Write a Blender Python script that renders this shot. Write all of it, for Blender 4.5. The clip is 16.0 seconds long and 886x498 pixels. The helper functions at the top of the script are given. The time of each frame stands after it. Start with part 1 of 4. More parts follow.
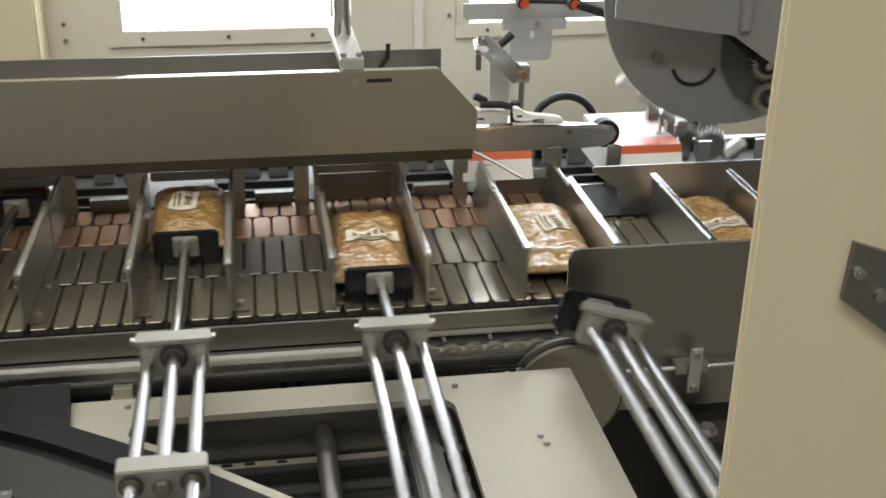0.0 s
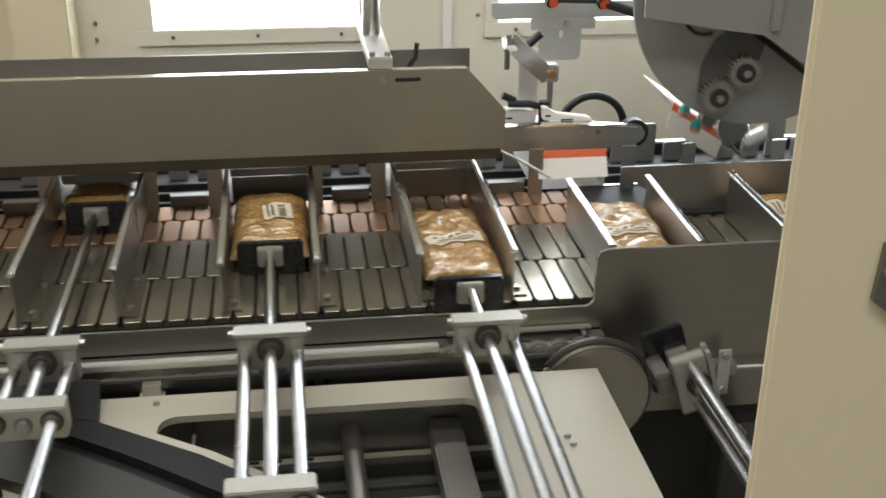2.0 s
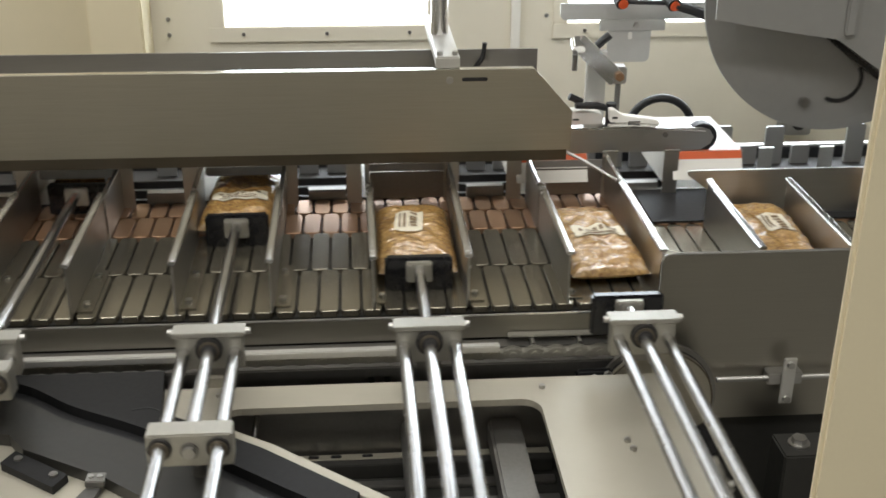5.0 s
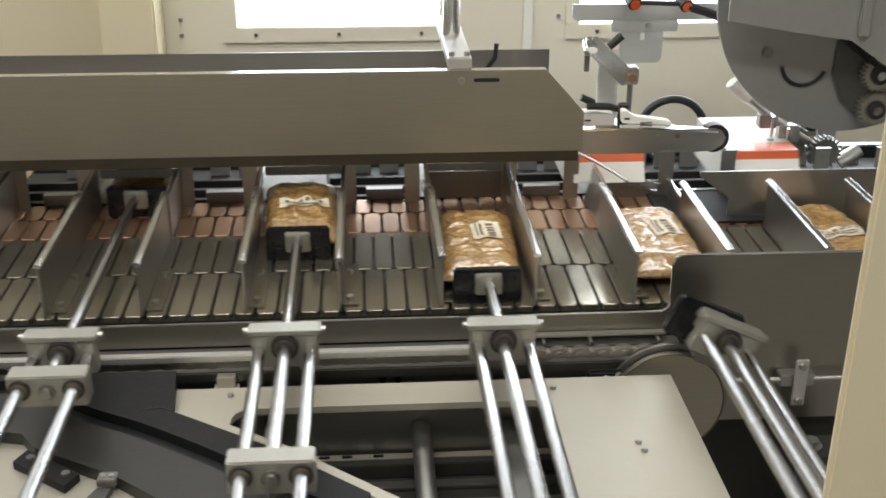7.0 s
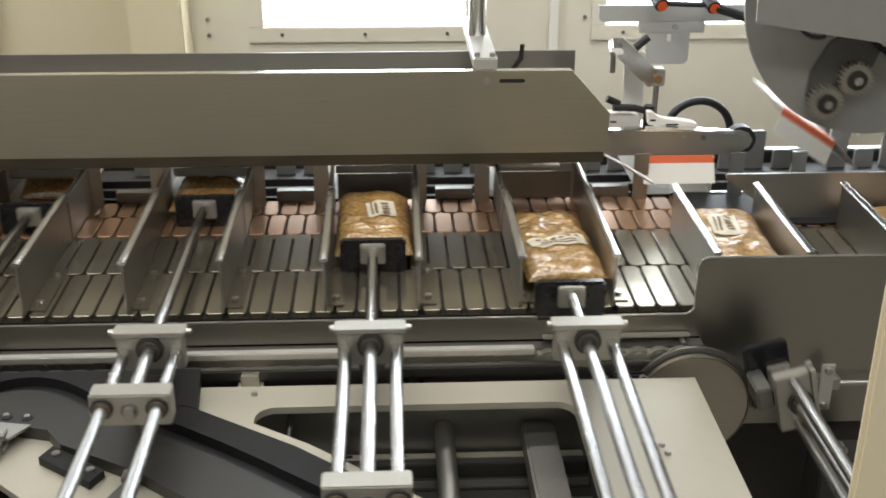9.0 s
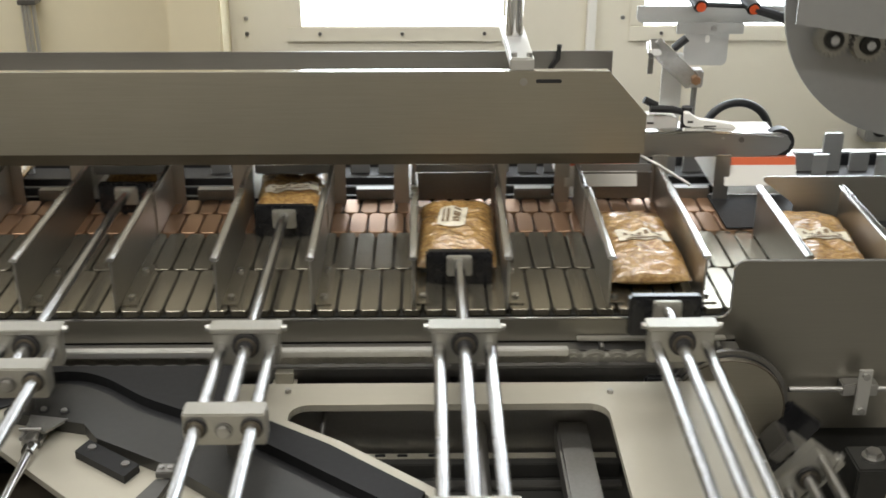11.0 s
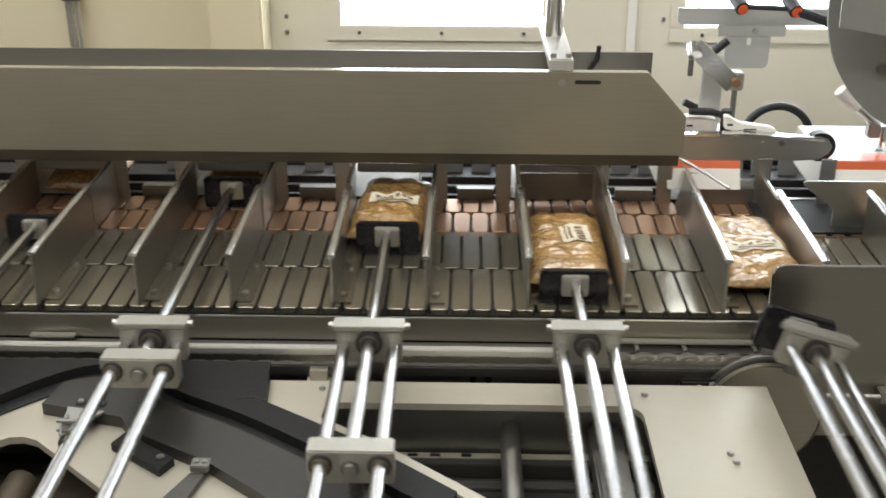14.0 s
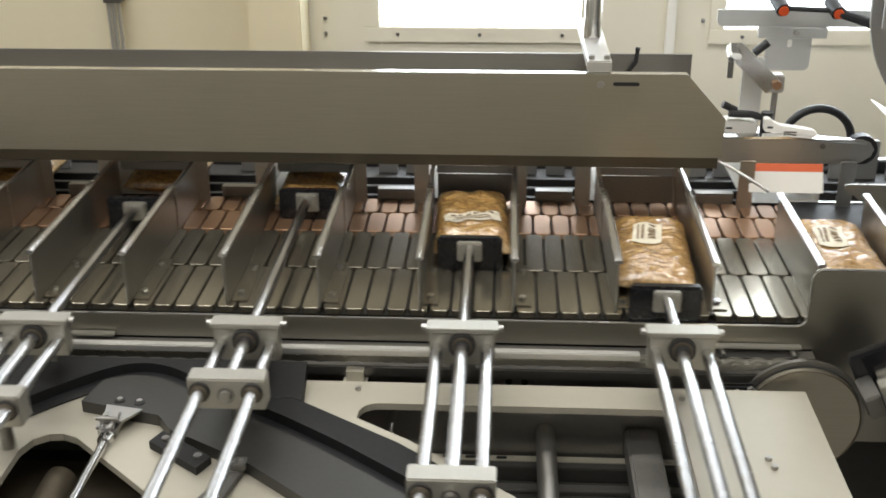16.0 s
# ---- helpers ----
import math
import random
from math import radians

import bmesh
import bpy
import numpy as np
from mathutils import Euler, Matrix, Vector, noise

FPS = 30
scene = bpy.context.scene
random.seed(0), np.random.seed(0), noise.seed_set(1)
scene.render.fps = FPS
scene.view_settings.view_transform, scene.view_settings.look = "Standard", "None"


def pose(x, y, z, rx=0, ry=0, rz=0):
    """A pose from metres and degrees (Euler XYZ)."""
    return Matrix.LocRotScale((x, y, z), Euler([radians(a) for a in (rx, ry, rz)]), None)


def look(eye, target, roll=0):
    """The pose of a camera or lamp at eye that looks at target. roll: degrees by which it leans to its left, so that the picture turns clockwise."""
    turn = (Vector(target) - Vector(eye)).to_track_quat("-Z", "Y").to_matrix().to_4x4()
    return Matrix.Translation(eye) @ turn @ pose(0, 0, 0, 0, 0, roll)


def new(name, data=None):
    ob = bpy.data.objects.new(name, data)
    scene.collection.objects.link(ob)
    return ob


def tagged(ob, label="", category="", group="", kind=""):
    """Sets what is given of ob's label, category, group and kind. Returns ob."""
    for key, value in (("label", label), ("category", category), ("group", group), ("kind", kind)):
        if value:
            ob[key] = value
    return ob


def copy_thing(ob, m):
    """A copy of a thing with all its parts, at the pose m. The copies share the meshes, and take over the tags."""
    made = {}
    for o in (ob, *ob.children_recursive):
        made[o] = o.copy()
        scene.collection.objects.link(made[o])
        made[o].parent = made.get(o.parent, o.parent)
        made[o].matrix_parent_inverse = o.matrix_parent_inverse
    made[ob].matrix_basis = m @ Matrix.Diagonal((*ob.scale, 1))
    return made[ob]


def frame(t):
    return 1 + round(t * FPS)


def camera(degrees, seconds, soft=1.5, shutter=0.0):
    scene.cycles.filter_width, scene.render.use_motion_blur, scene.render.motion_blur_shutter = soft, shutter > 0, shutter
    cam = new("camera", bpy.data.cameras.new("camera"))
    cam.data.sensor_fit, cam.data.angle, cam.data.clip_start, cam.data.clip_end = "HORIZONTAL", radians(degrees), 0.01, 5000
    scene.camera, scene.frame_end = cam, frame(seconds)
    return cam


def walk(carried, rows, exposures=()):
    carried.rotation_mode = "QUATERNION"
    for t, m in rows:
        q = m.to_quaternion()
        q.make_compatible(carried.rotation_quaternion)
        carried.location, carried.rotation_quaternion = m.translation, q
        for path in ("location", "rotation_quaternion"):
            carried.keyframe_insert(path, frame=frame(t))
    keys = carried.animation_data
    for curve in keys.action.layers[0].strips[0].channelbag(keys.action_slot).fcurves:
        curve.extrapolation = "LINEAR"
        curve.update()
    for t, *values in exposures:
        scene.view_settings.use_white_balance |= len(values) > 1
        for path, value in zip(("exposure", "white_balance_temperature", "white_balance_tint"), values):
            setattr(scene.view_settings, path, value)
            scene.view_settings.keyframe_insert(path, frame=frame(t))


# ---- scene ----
# The camera stands on one spot in front of the open machine door and pans slowly to the left.
E = 1.55  # height of the eye
cam = camera(41.86, 16.0, soft=1.7, shutter=0.5)
ROWS = [
    (0.0, -9.53, -24.16, -0.80),
    (0.5, -9.28, -24.10, -0.61),
    (1.0, -9.01, -24.10, -0.53),
    (1.5, -8.29, -24.16, -0.61),
    (2.0, -8.04, -24.21, -0.50),
    (2.5, -7.36, -24.21, -0.41),
    (3.0, -6.83, -24.23, -0.42),
    (3.5, -6.22, -24.23, -0.42),
    (6.0, -4.08, -24.25, -0.29),
    (6.5, -4.01, -24.23, -0.23),
    (7.0, -4.00, -24.22, -0.29),
    (7.5, -3.97, -24.21, -0.36),
    (8.0, -3.91, -24.18, -0.26),
    (8.5, -3.37, -24.15, -0.29),
    (9.0, -2.69, -24.20, -0.19),
    (11.5, -0.67, -24.22, -0.09),
    (12.0, -0.63, -24.25, -0.16),
    (12.5, -0.13, -24.24, -0.03),
    (13.0, 0.08, -24.24, -0.23),
    (13.5, 0.69, -24.23, -0.11),
    (14.0, 1.14, -24.23, -0.15),
    (14.5, 1.79, -24.22, -0.04),
    (15.0, 2.43, -24.24, 0.04),
    (15.5, 2.80, -24.20, 0.11),
    (16.0, 3.13, -24.15, 0.30),
]
walk(cam, [(t, pose(0, 0, E, 90 + pitch, 0, yaw) @ pose(0, 0, 0, 0, 0, -roll)) for t, yaw, pitch, roll in ROWS], [(0.0, -0.26), (4.0, -0.19), (9.0, -0.06), (16.0, 0.04)])

# ---- light ----
world = bpy.data.worlds.new("world")
scene.world = world
world.use_nodes = True
wnt = world.node_tree
wnt.nodes["Background"].inputs[0].default_value = (0.80, 0.80, 0.78, 1)
wnt.nodes["Background"].inputs[1].default_value = 0.25


def area_lamp(name, m, sx, sy, watts, colour):
    data = bpy.data.lights.new(name, "AREA")
    data.shape, data.size, data.size_y, data.energy, data.color = "RECTANGLE", sx, sy, watts, colour
    ob = new(name, data)
    ob.matrix_world = m
    return ob


for y, watts in ((-0.9, 112), (0.7, 80), (3.0, 58)):
    area_lamp("hall_light", look((-0.9, y, 4.2), (-0.9, y + 0.001, 0)), 5.4, 0.3, watts, (1.0, 0.98, 0.93))


# ---- materials ----
def material(name, base, rough=0.5, metal=0.0, scale=(30, 30, 30), vary=0.15, bump=0.02, second=None, random_vary=0.0, spec=0.5, dirt=0.0):
    m = bpy.data.materials.new(name)
    m.use_nodes = True
    nt = m.node_tree
    b = nt.nodes["Principled BSDF"]
    b.inputs["Metallic"].default_value = metal
    b.inputs["Specular IOR Level"].default_value = spec
    tc = nt.nodes.new("ShaderNodeTexCoord")
    mp = nt.nodes.new("ShaderNodeMapping")
    mp.inputs["Scale"].default_value = scale
    nt.links.new(tc.outputs["Object"], mp.inputs[0])
    fine = nt.nodes.new("ShaderNodeTexNoise")
    fine.inputs["Scale"].default_value = 8
    fine.inputs["Detail"].default_value = 6
    nt.links.new(mp.outputs[0], fine.inputs["Vector"])
    broad = nt.nodes.new("ShaderNodeTexNoise")
    broad.inputs["Scale"].default_value = 7
    broad.inputs["Detail"].default_value = 3
    nt.links.new(tc.outputs["Object"], broad.inputs["Vector"])
    mix = nt.nodes.new("ShaderNodeMixRGB")
    c2 = second or tuple(c * (1 - vary) for c in base)
    mix.inputs[1].default_value, mix.inputs[2].default_value = (*base, 1), (*c2, 1)
    add = nt.nodes.new("ShaderNodeMath")
    add.operation = "MULTIPLY_ADD"
    add.inputs[1].default_value, add.inputs[2].default_value = 0.5, 0.0
    nt.links.new(fine.outputs[0], add.inputs[0])
    add2 = nt.nodes.new("ShaderNodeMath")
    add2.operation = "MULTIPLY_ADD"
    add2.inputs[1].default_value = 0.5
    nt.links.new(broad.outputs[0], add2.inputs[0])
    nt.links.new(add.outputs[0], add2.inputs[2])
    nt.links.new(add2.outputs[0], mix.inputs[0])
    out = mix.outputs[0]
    if random_vary:
        info = nt.nodes.new("ShaderNodeObjectInfo")
        hsv = nt.nodes.new("ShaderNodeHueSaturation")
        mr = nt.nodes.new("ShaderNodeMapRange")
        mr.inputs["To Min"].default_value, mr.inputs["To Max"].default_value = 1 - random_vary, 1 + random_vary
        nt.links.new(info.outputs["Random"], mr.inputs["Value"])
        nt.links.new(mr.outputs[0], hsv.inputs["Value"])
        nt.links.new(out, hsv.inputs["Color"])
        out = hsv.outputs[0]
    nt.links.new(out, b.inputs["Base Color"])
    rr = nt.nodes.new("ShaderNodeMapRange")
    rr.inputs["To Min"].default_value, rr.inputs["To Max"].default_value = max(0.03, rough - 0.08), min(1, rough + 0.1)
    nt.links.new(add2.outputs[0], rr.inputs["Value"])
    nt.links.new(rr.outputs[0], b.inputs["Roughness"])
    if bump:
        bp = nt.nodes.new("ShaderNodeBump")
        bp.inputs["Strength"].default_value, bp.inputs["Distance"].default_value = bump, 0.002
        nt.links.new(fine.outputs[0], bp.inputs["Height"])
        nt.links.new(bp.outputs[0], b.inputs["Normal"])
    return m


def glowing(name, colour, strength):
    m = bpy.data.materials.new(name)
    m.use_nodes = True
    nt = m.node_tree
    nt.nodes.clear()
    em = nt.nodes.new("ShaderNodeEmission")
    em.inputs[0].default_value, em.inputs[1].default_value = (*colour, 1), strength
    o = nt.nodes.new("ShaderNodeOutputMaterial")
    nt.links.new(em.outputs[0], o.inputs[0])
    return m


STEEL = material("brushed stainless steel", (0.52, 0.51, 0.49), 0.38, 1.0, (2, 60, 60), 0.18, 0.05)
STEEL_SHEET = material("satin stainless sheet", (0.50, 0.465, 0.385), 0.41, 1.0, (2, 90, 90), 0.26, 0.05)
STEEL_DULL = material("dull machined steel", (0.32, 0.31, 0.295), 0.45, 1.0, (30, 30, 30), 0.3, 0.08)
SLAT = material("worn steel slat", (0.34, 0.31, 0.245), 0.20, 0.82, (20, 4, 20), 0.12, 0.012, random_vary=0.16)
SLAT_TAN = material("worn bronze slat", (0.37, 0.22, 0.13), 0.33, 0.66, (20, 4, 20), 0.10, 0.012, random_vary=0.16)
FLIGHT = material("polished steel flight", (0.50, 0.49, 0.465), 0.34, 1.0, (30, 6, 30), 0.16, 0.02)
FLANGE = material("bright rolled steel edge", (0.86, 0.86, 0.85), 0.24, 1.0, (20, 20, 20), 0.06, 0.0)
HEAD = material("glossy black plastic", (0.016, 0.016, 0.018), 0.14, 0.0, (20, 20, 20), 0.3, 0.0, spec=0.5)
STEEL_SHADED = material("stainless sheet, shade in colour", (0.27, 0.26, 0.255), 0.42, 0.9, (2, 60, 60), 0.2, 0.03)
ROD = material("ground steel rod", (0.74, 0.74, 0.745), 0.24, 1.0, (20, 20, 20), 0.10, 0.01)
CHROME = material("ground chrome rod", (0.80, 0.80, 0.80), 0.13, 1.0, (20, 20, 20), 0.06, 0.0)
ALU = material("milled aluminium", (0.72, 0.71, 0.68), 0.42, 0.85, (40, 8, 40), 0.12, 0.05)
ALU_BLOCK = material("dull cast aluminium", (0.49, 0.475, 0.425), 0.42, 0.8, (40, 8, 40), 0.2, 0.06)
STEEL_PLATE = material("grey stainless plate", (0.375, 0.355, 0.310), 0.38, 1.0, (2, 90, 90), 0.16, 0.04)
BLACK = material("black plastic", (0.018, 0.018, 0.02), 0.42, 0.0, (20, 20, 20), 0.4, 0.05)
BLACK_CAM = material("black cam plastic", (0.015, 0.015, 0.016), 0.55, 0.0, (20, 20, 20), 0.3, 0.04, spec=0.3)
CAM_GREY = material("worn dark grey cam plastic", (0.027, 0.0255, 0.0225), 0.38, 0.0, (20, 20, 20), 0.3, 0.03, spec=0.6)
RUBBER = material("dark rubber bushing", (0.03, 0.028, 0.027), 0.6, 0.0, (20, 20, 20), 0.3, 0.05)
CREAM = material("cream powder coat", (0.82, 0.73, 0.52), 0.45, 0.0, (40, 40, 40), 0.06, 0.06)
CREAM_WALL = material("cream painted sheet", (0.86, 0.81, 0.68), 0.5, 0.0, (6, 6, 6), 0.07, 0.03)
DECK = material("nickel plated deck", (0.51, 0.48, 0.40), 0.46, 0.45, (6, 6, 6), 0.10, 0.0)
GREY_DISC = material("grey anodised disc", (0.36, 0.36, 0.35), 0.42, 0.4, (10, 10, 10), 0.15, 0.04)
DARK_GREY = material("dark grey oiled steel", (0.15, 0.148, 0.14), 0.45, 0.5, (14, 14, 14), 0.45, 0.06)
# Near-black base also carries the shade under the deck and conveyor.
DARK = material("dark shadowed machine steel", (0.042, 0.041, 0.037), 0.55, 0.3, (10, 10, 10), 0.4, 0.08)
CARD = material("white carton board", (0.80, 0.78, 0.73), 0.55, 0.0, (10, 10, 10), 0.05, 0.03)
CARD_RED = material("red printed carton board", (0.70, 0.13, 0.04), 0.30, 0.0, (10, 10, 10), 0.12, 0.02)
LIT_WHITE = material("white with light in its colour", (0.93, 0.91, 0.85), 0.4, 0.0, (10, 10, 10), 0.03, 0.0)
BRACKET = material("pale grey anodised plate", (0.54, 0.54, 0.52), 0.40, 0.4, (10, 10, 10), 0.12, 0.03)
ORANGE = material("orange plastic cap", (0.75, 0.10, 0.02), 0.4, 0.0, (10, 10, 10), 0.1, 0.0)
TEAL = material("teal suction cup rubber", (0.03, 0.35, 0.30), 0.5, 0.0, (10, 10, 10), 0.15, 0.0)
BROWN_STEEL = material("brown steel", (0.16, 0.135, 0.10), 0.5, 0.6, (2, 40, 40), 0.3, 0.05)
LABEL = material("paper label", (0.80, 0.74, 0.60), 0.5, 0.0, (10, 10, 10), 0.06, 0.02)
INK = material("dark printing ink", (0.24, 0.17, 0.10), 0.6, 0.0, (10, 10, 10), 0.1, 0.0)
# Yellower than CREAM_WALL: the recess's warm light is mixed into this colour.
RECESS = material("cream painted sheet, warm light in colour", (0.86, 0.78, 0.58), 0.5, 0.0, (6, 6, 6), 0.07, 0.03)
DAYLIGHT = glowing("bright hall beyond", (0.86, 0.935, 1.0), 8.5)
SKYLIGHT = glowing("bright daylight", (0.92, 0.96, 1.0), 2.3)
CONCRETE = material("grey concrete floor", (0.28, 0.27, 0.25), 0.6, 0.0, (4, 4, 4), 0.25, 0.1)
HALL = material("pale hall wall", (0.50, 0.48, 0.43), 0.7, 0.0, (3, 3, 3), 0.1, 0.03)


def pouch_material():
    """Golden noodles under clear glossy film."""
    m = bpy.data.materials.new("clear film over golden noodles")
    m.use_nodes = True
    nt = m.node_tree
    b = nt.nodes["Principled BSDF"]
    tc = nt.nodes.new("ShaderNodeTexCoord")
    warp = nt.nodes.new("ShaderNodeTexNoise")
    warp.inputs["Scale"].default_value = 45
    vm = nt.nodes.new("ShaderNodeMixRGB")
    vm.blend_type, vm.inputs[0].default_value = "ADD", 0.02
    nt.links.new(tc.outputs["Object"], warp.inputs["Vector"])
    nt.links.new(tc.outputs["Object"], vm.inputs[1])
    nt.links.new(warp.outputs["Color"], vm.inputs[2])
    vor = nt.nodes.new("ShaderNodeTexVoronoi")
    vor.inputs["Scale"].default_value = 150
    nt.links.new(vm.outputs[0], vor.inputs["Vector"])
    ramp = nt.nodes.new("ShaderNodeValToRGB")
    e = ramp.color_ramp.elements
    e[0].position, e[0].color = 0.42, (0.60, 0.40, 0.15, 1)
    e[1].position, e[1].color = 0.92, (0.22, 0.105, 0.03, 1)
    mid = e.new(0.62)
    mid.color = (0.47, 0.275, 0.085, 1)
    grain = nt.nodes.new("ShaderNodeTexNoise")
    grain.inputs["Scale"].default_value = 85
    grain.inputs["Detail"].default_value = 5
    grain.inputs["Distortion"].default_value = 2.2
    nt.links.new(tc.outputs["Object"], grain.inputs["Vector"])
    mad = nt.nodes.new("ShaderNodeMath")
    mad.operation = "MULTIPLY_ADD"
    mad.inputs[1].default_value = 0.35
    nt.links.new(vor.outputs["Distance"], mad.inputs[0])
    nt.links.new(grain.outputs[0], mad.inputs[2])
    nt.links.new(mad.outputs[0], ramp.inputs[0])
    big = nt.nodes.new("ShaderNodeTexNoise")
    big.inputs["Scale"].default_value = 28
    nt.links.new(tc.outputs["Object"], big.inputs["Vector"])
    mix = nt.nodes.new("ShaderNodeMixRGB")
    mix.blend_type = "OVERLAY"
    mix.inputs[0].default_value = 0.35
    nt.links.new(ramp.outputs[0], mix.inputs[1])
    nt.links.new(big.outputs[0], mix.inputs[2])
    nt.links.new(mix.outputs[0], b.inputs["Base Color"])
    b.inputs["Roughness"].default_value = 0.55
    b.inputs["Coat Weight"].default_value = 1.0
    b.inputs["Coat Roughness"].default_value = 0.17
    b.inputs["Coat IOR"].default_value = 2.2
    film = nt.nodes.new("ShaderNodeTexNoise")
    film.inputs["Scale"].default_value = 105
    film.inputs["Detail"].default_value = 4
    film.inputs["Distortion"].default_value = 1.2
    stretch = nt.nodes.new("ShaderNodeMapping")
    stretch.inputs["Scale"].default_value = (0.30, 1.25, 1.0)
    stretch.inputs["Rotation"].default_value = (0, 0, 0.35)
    nt.links.new(tc.outputs["Object"], stretch.inputs[0])
    nt.links.new(stretch.outputs[0], film.inputs["Vector"])
    bp = nt.nodes.new("ShaderNodeBump")
    bp.inputs["Strength"].default_value, bp.inputs["Distance"].default_value = 0.10, 0.004
    nt.links.new(film.outputs[0], bp.inputs["Height"])
    nt.links.new(bp.outputs[0], b.inputs["Coat Normal"])
    bp2 = nt.nodes.new("ShaderNodeBump")
    bp2.inputs["Strength"].default_value, bp2.inputs["Distance"].default_value = 0.6, 0.003
    bp2.invert = True
    nt.links.new(vor.outputs["Distance"], bp2.inputs["Height"])
    nt.links.new(bp2.outputs[0], b.inputs["Normal"])
    return m


POUCH = pouch_material()


# ---- mesh helpers ----
def bx(bm, x0, x1, y0, y1, z0, z1, bevel=0.0):
    vs = [bm.verts.new((x, y, z)) for z in (z0, z1) for y in (y0, y1) for x in (x0, x1)]
    fs = [bm.faces.new([vs[i] for i in q]) for q in ((0, 2, 3, 1), (4, 5, 7, 6), (0, 1, 5, 4), (2, 6, 7, 3), (0, 4, 6, 2), (1, 3, 7, 5))]
    if bevel:
        bmesh.ops.bevel(bm, geom=list({e for f in fs for e in f.edges}), offset=bevel, segments=2, affect="EDGES")
    return bm


def cyl(bm, p, q, r, r2=None, seg=18):
    p, q = Vector(p), Vector(q)
    m = Matrix.Translation((p + q) / 2) @ (q - p).to_track_quat("Z", "Y").to_matrix().to_4x4()
    bmesh.ops.create_cone(bm, cap_ends=True, segments=seg, radius1=r, radius2=r if r2 is None else r2, depth=(q - p).length, matrix=m)
    return bm


def prism(bm, pts, axis, a, b):
    """An outline in two axes, drawn out along the third from a to b."""
    def at(u, v, w):
        return {"x": (w, u, v), "y": (u, w, v), "z": (u, v, w)}[axis]
    lo = [bm.verts.new(at(u, v, a)) for u, v in pts]
    hi = [bm.verts.new(at(u, v, b)) for u, v in pts]
    bm.faces.new(lo)
    bm.faces.new(hi)
    n = len(pts)
    for i in range(n):
        bm.faces.new((lo[i], lo[(i + 1) % n], hi[(i + 1) % n], hi[i]))
    bmesh.ops.recalc_face_normals(bm, faces=bm.faces)
    return bm


def tube(bm, pts, r, seg=10):
    """A round bar through points."""
    pts = [Vector(p) for p in pts]
    rings = []
    for i, p in enumerate(pts):
        d = (pts[min(i + 1, len(pts) - 1)] - pts[max(i - 1, 0)]).normalized()
        side = d.cross(Vector((0.13, 0.21, 1))).normalized()
        up = side.cross(d)
        rings.append([bm.verts.new(p + r * (math.cos(a) * side + math.sin(a) * up)) for a in (2 * math.pi * k / seg for k in range(seg))])
    for a, b in zip(rings, rings[1:]):
        for k in range(seg):
            bm.faces.new((a[k], a[(k + 1) % seg], b[(k + 1) % seg], b[k]))
    bm.faces.new(rings[0])
    bm.faces.new(rings[-1])
    bmesh.ops.recalc_face_normals(bm, faces=bm.faces)
    return bm


def rounded(x0, x1, y0, y1, r, corners=(1, 1, 1, 1), seg=6):
    """Outline of a rectangle, its corners rounded: lower left, lower right, upper right, upper left."""
    out = []
    for (cx, cy, px, py, a0), on in zip(((x0 + r, y0 + r, x0, y0, 180), (x1 - r, y0 + r, x1, y0, 270), (x1 - r, y1 - r, x1, y1, 0), (x0 + r, y1 - r, x0, y1, 90)), corners):
        if on:
            out += [(cx + r * math.cos(radians(a0 + 90 * k / seg)), cy + r * math.sin(radians(a0 + 90 * k / seg))) for k in range(seg + 1)]
        else:
            out.append((px, py))
    return out


def B():
    return bmesh.new()


def part(name, bm, mat, parent=None, label="", smooth=False):
    me = bpy.data.meshes.new(name)
    bm.to_mesh(me)
    bm.free()
    me.materials.append(mat)
    if smooth:
        me.shade_smooth()
        me.set_sharp_from_angle(angle=radians(35))
    ob = new(name, me)
    if parent:
        ob.parent = parent
    if label:
        ob["label"] = label
    return ob


def thing(name, label, category, group="", kind="", at=None):
    ob = new(name)
    ob.empty_display_size = 0.02
    if at:
        ob.matrix_basis = pose(*at)
    return tagged(ob, label, category, group, kind)


def bolt(bm, p, d, r=0.004, h=0.003):
    """A socket screw head at p, standing out along d."""
    p, d = Vector(p), Vector(d)
    cyl(bm, p, p + d * h, r, r * 0.93, 14)
    cyl(bm, p + d * h * 0.98, p + d * (h + 0.0004), r * 0.5, None, 6)
    return bm
# ---- plan ----
P = 0.2286            # pitch of the stations
BELT = E - 0.622      # top of the slats
SX, SZ, SR = 0.3385, E - 0.695, 0.070   # end sprocket of the pusher chain


def shift(t):
    """How far the machine has carried its stations by t."""
    return 0.1935 * t + 0.000175 * t * t


STATIONS = range(-5, 18)


def station_x(k, t):
    return 0.1301 + k * P - shift(t)


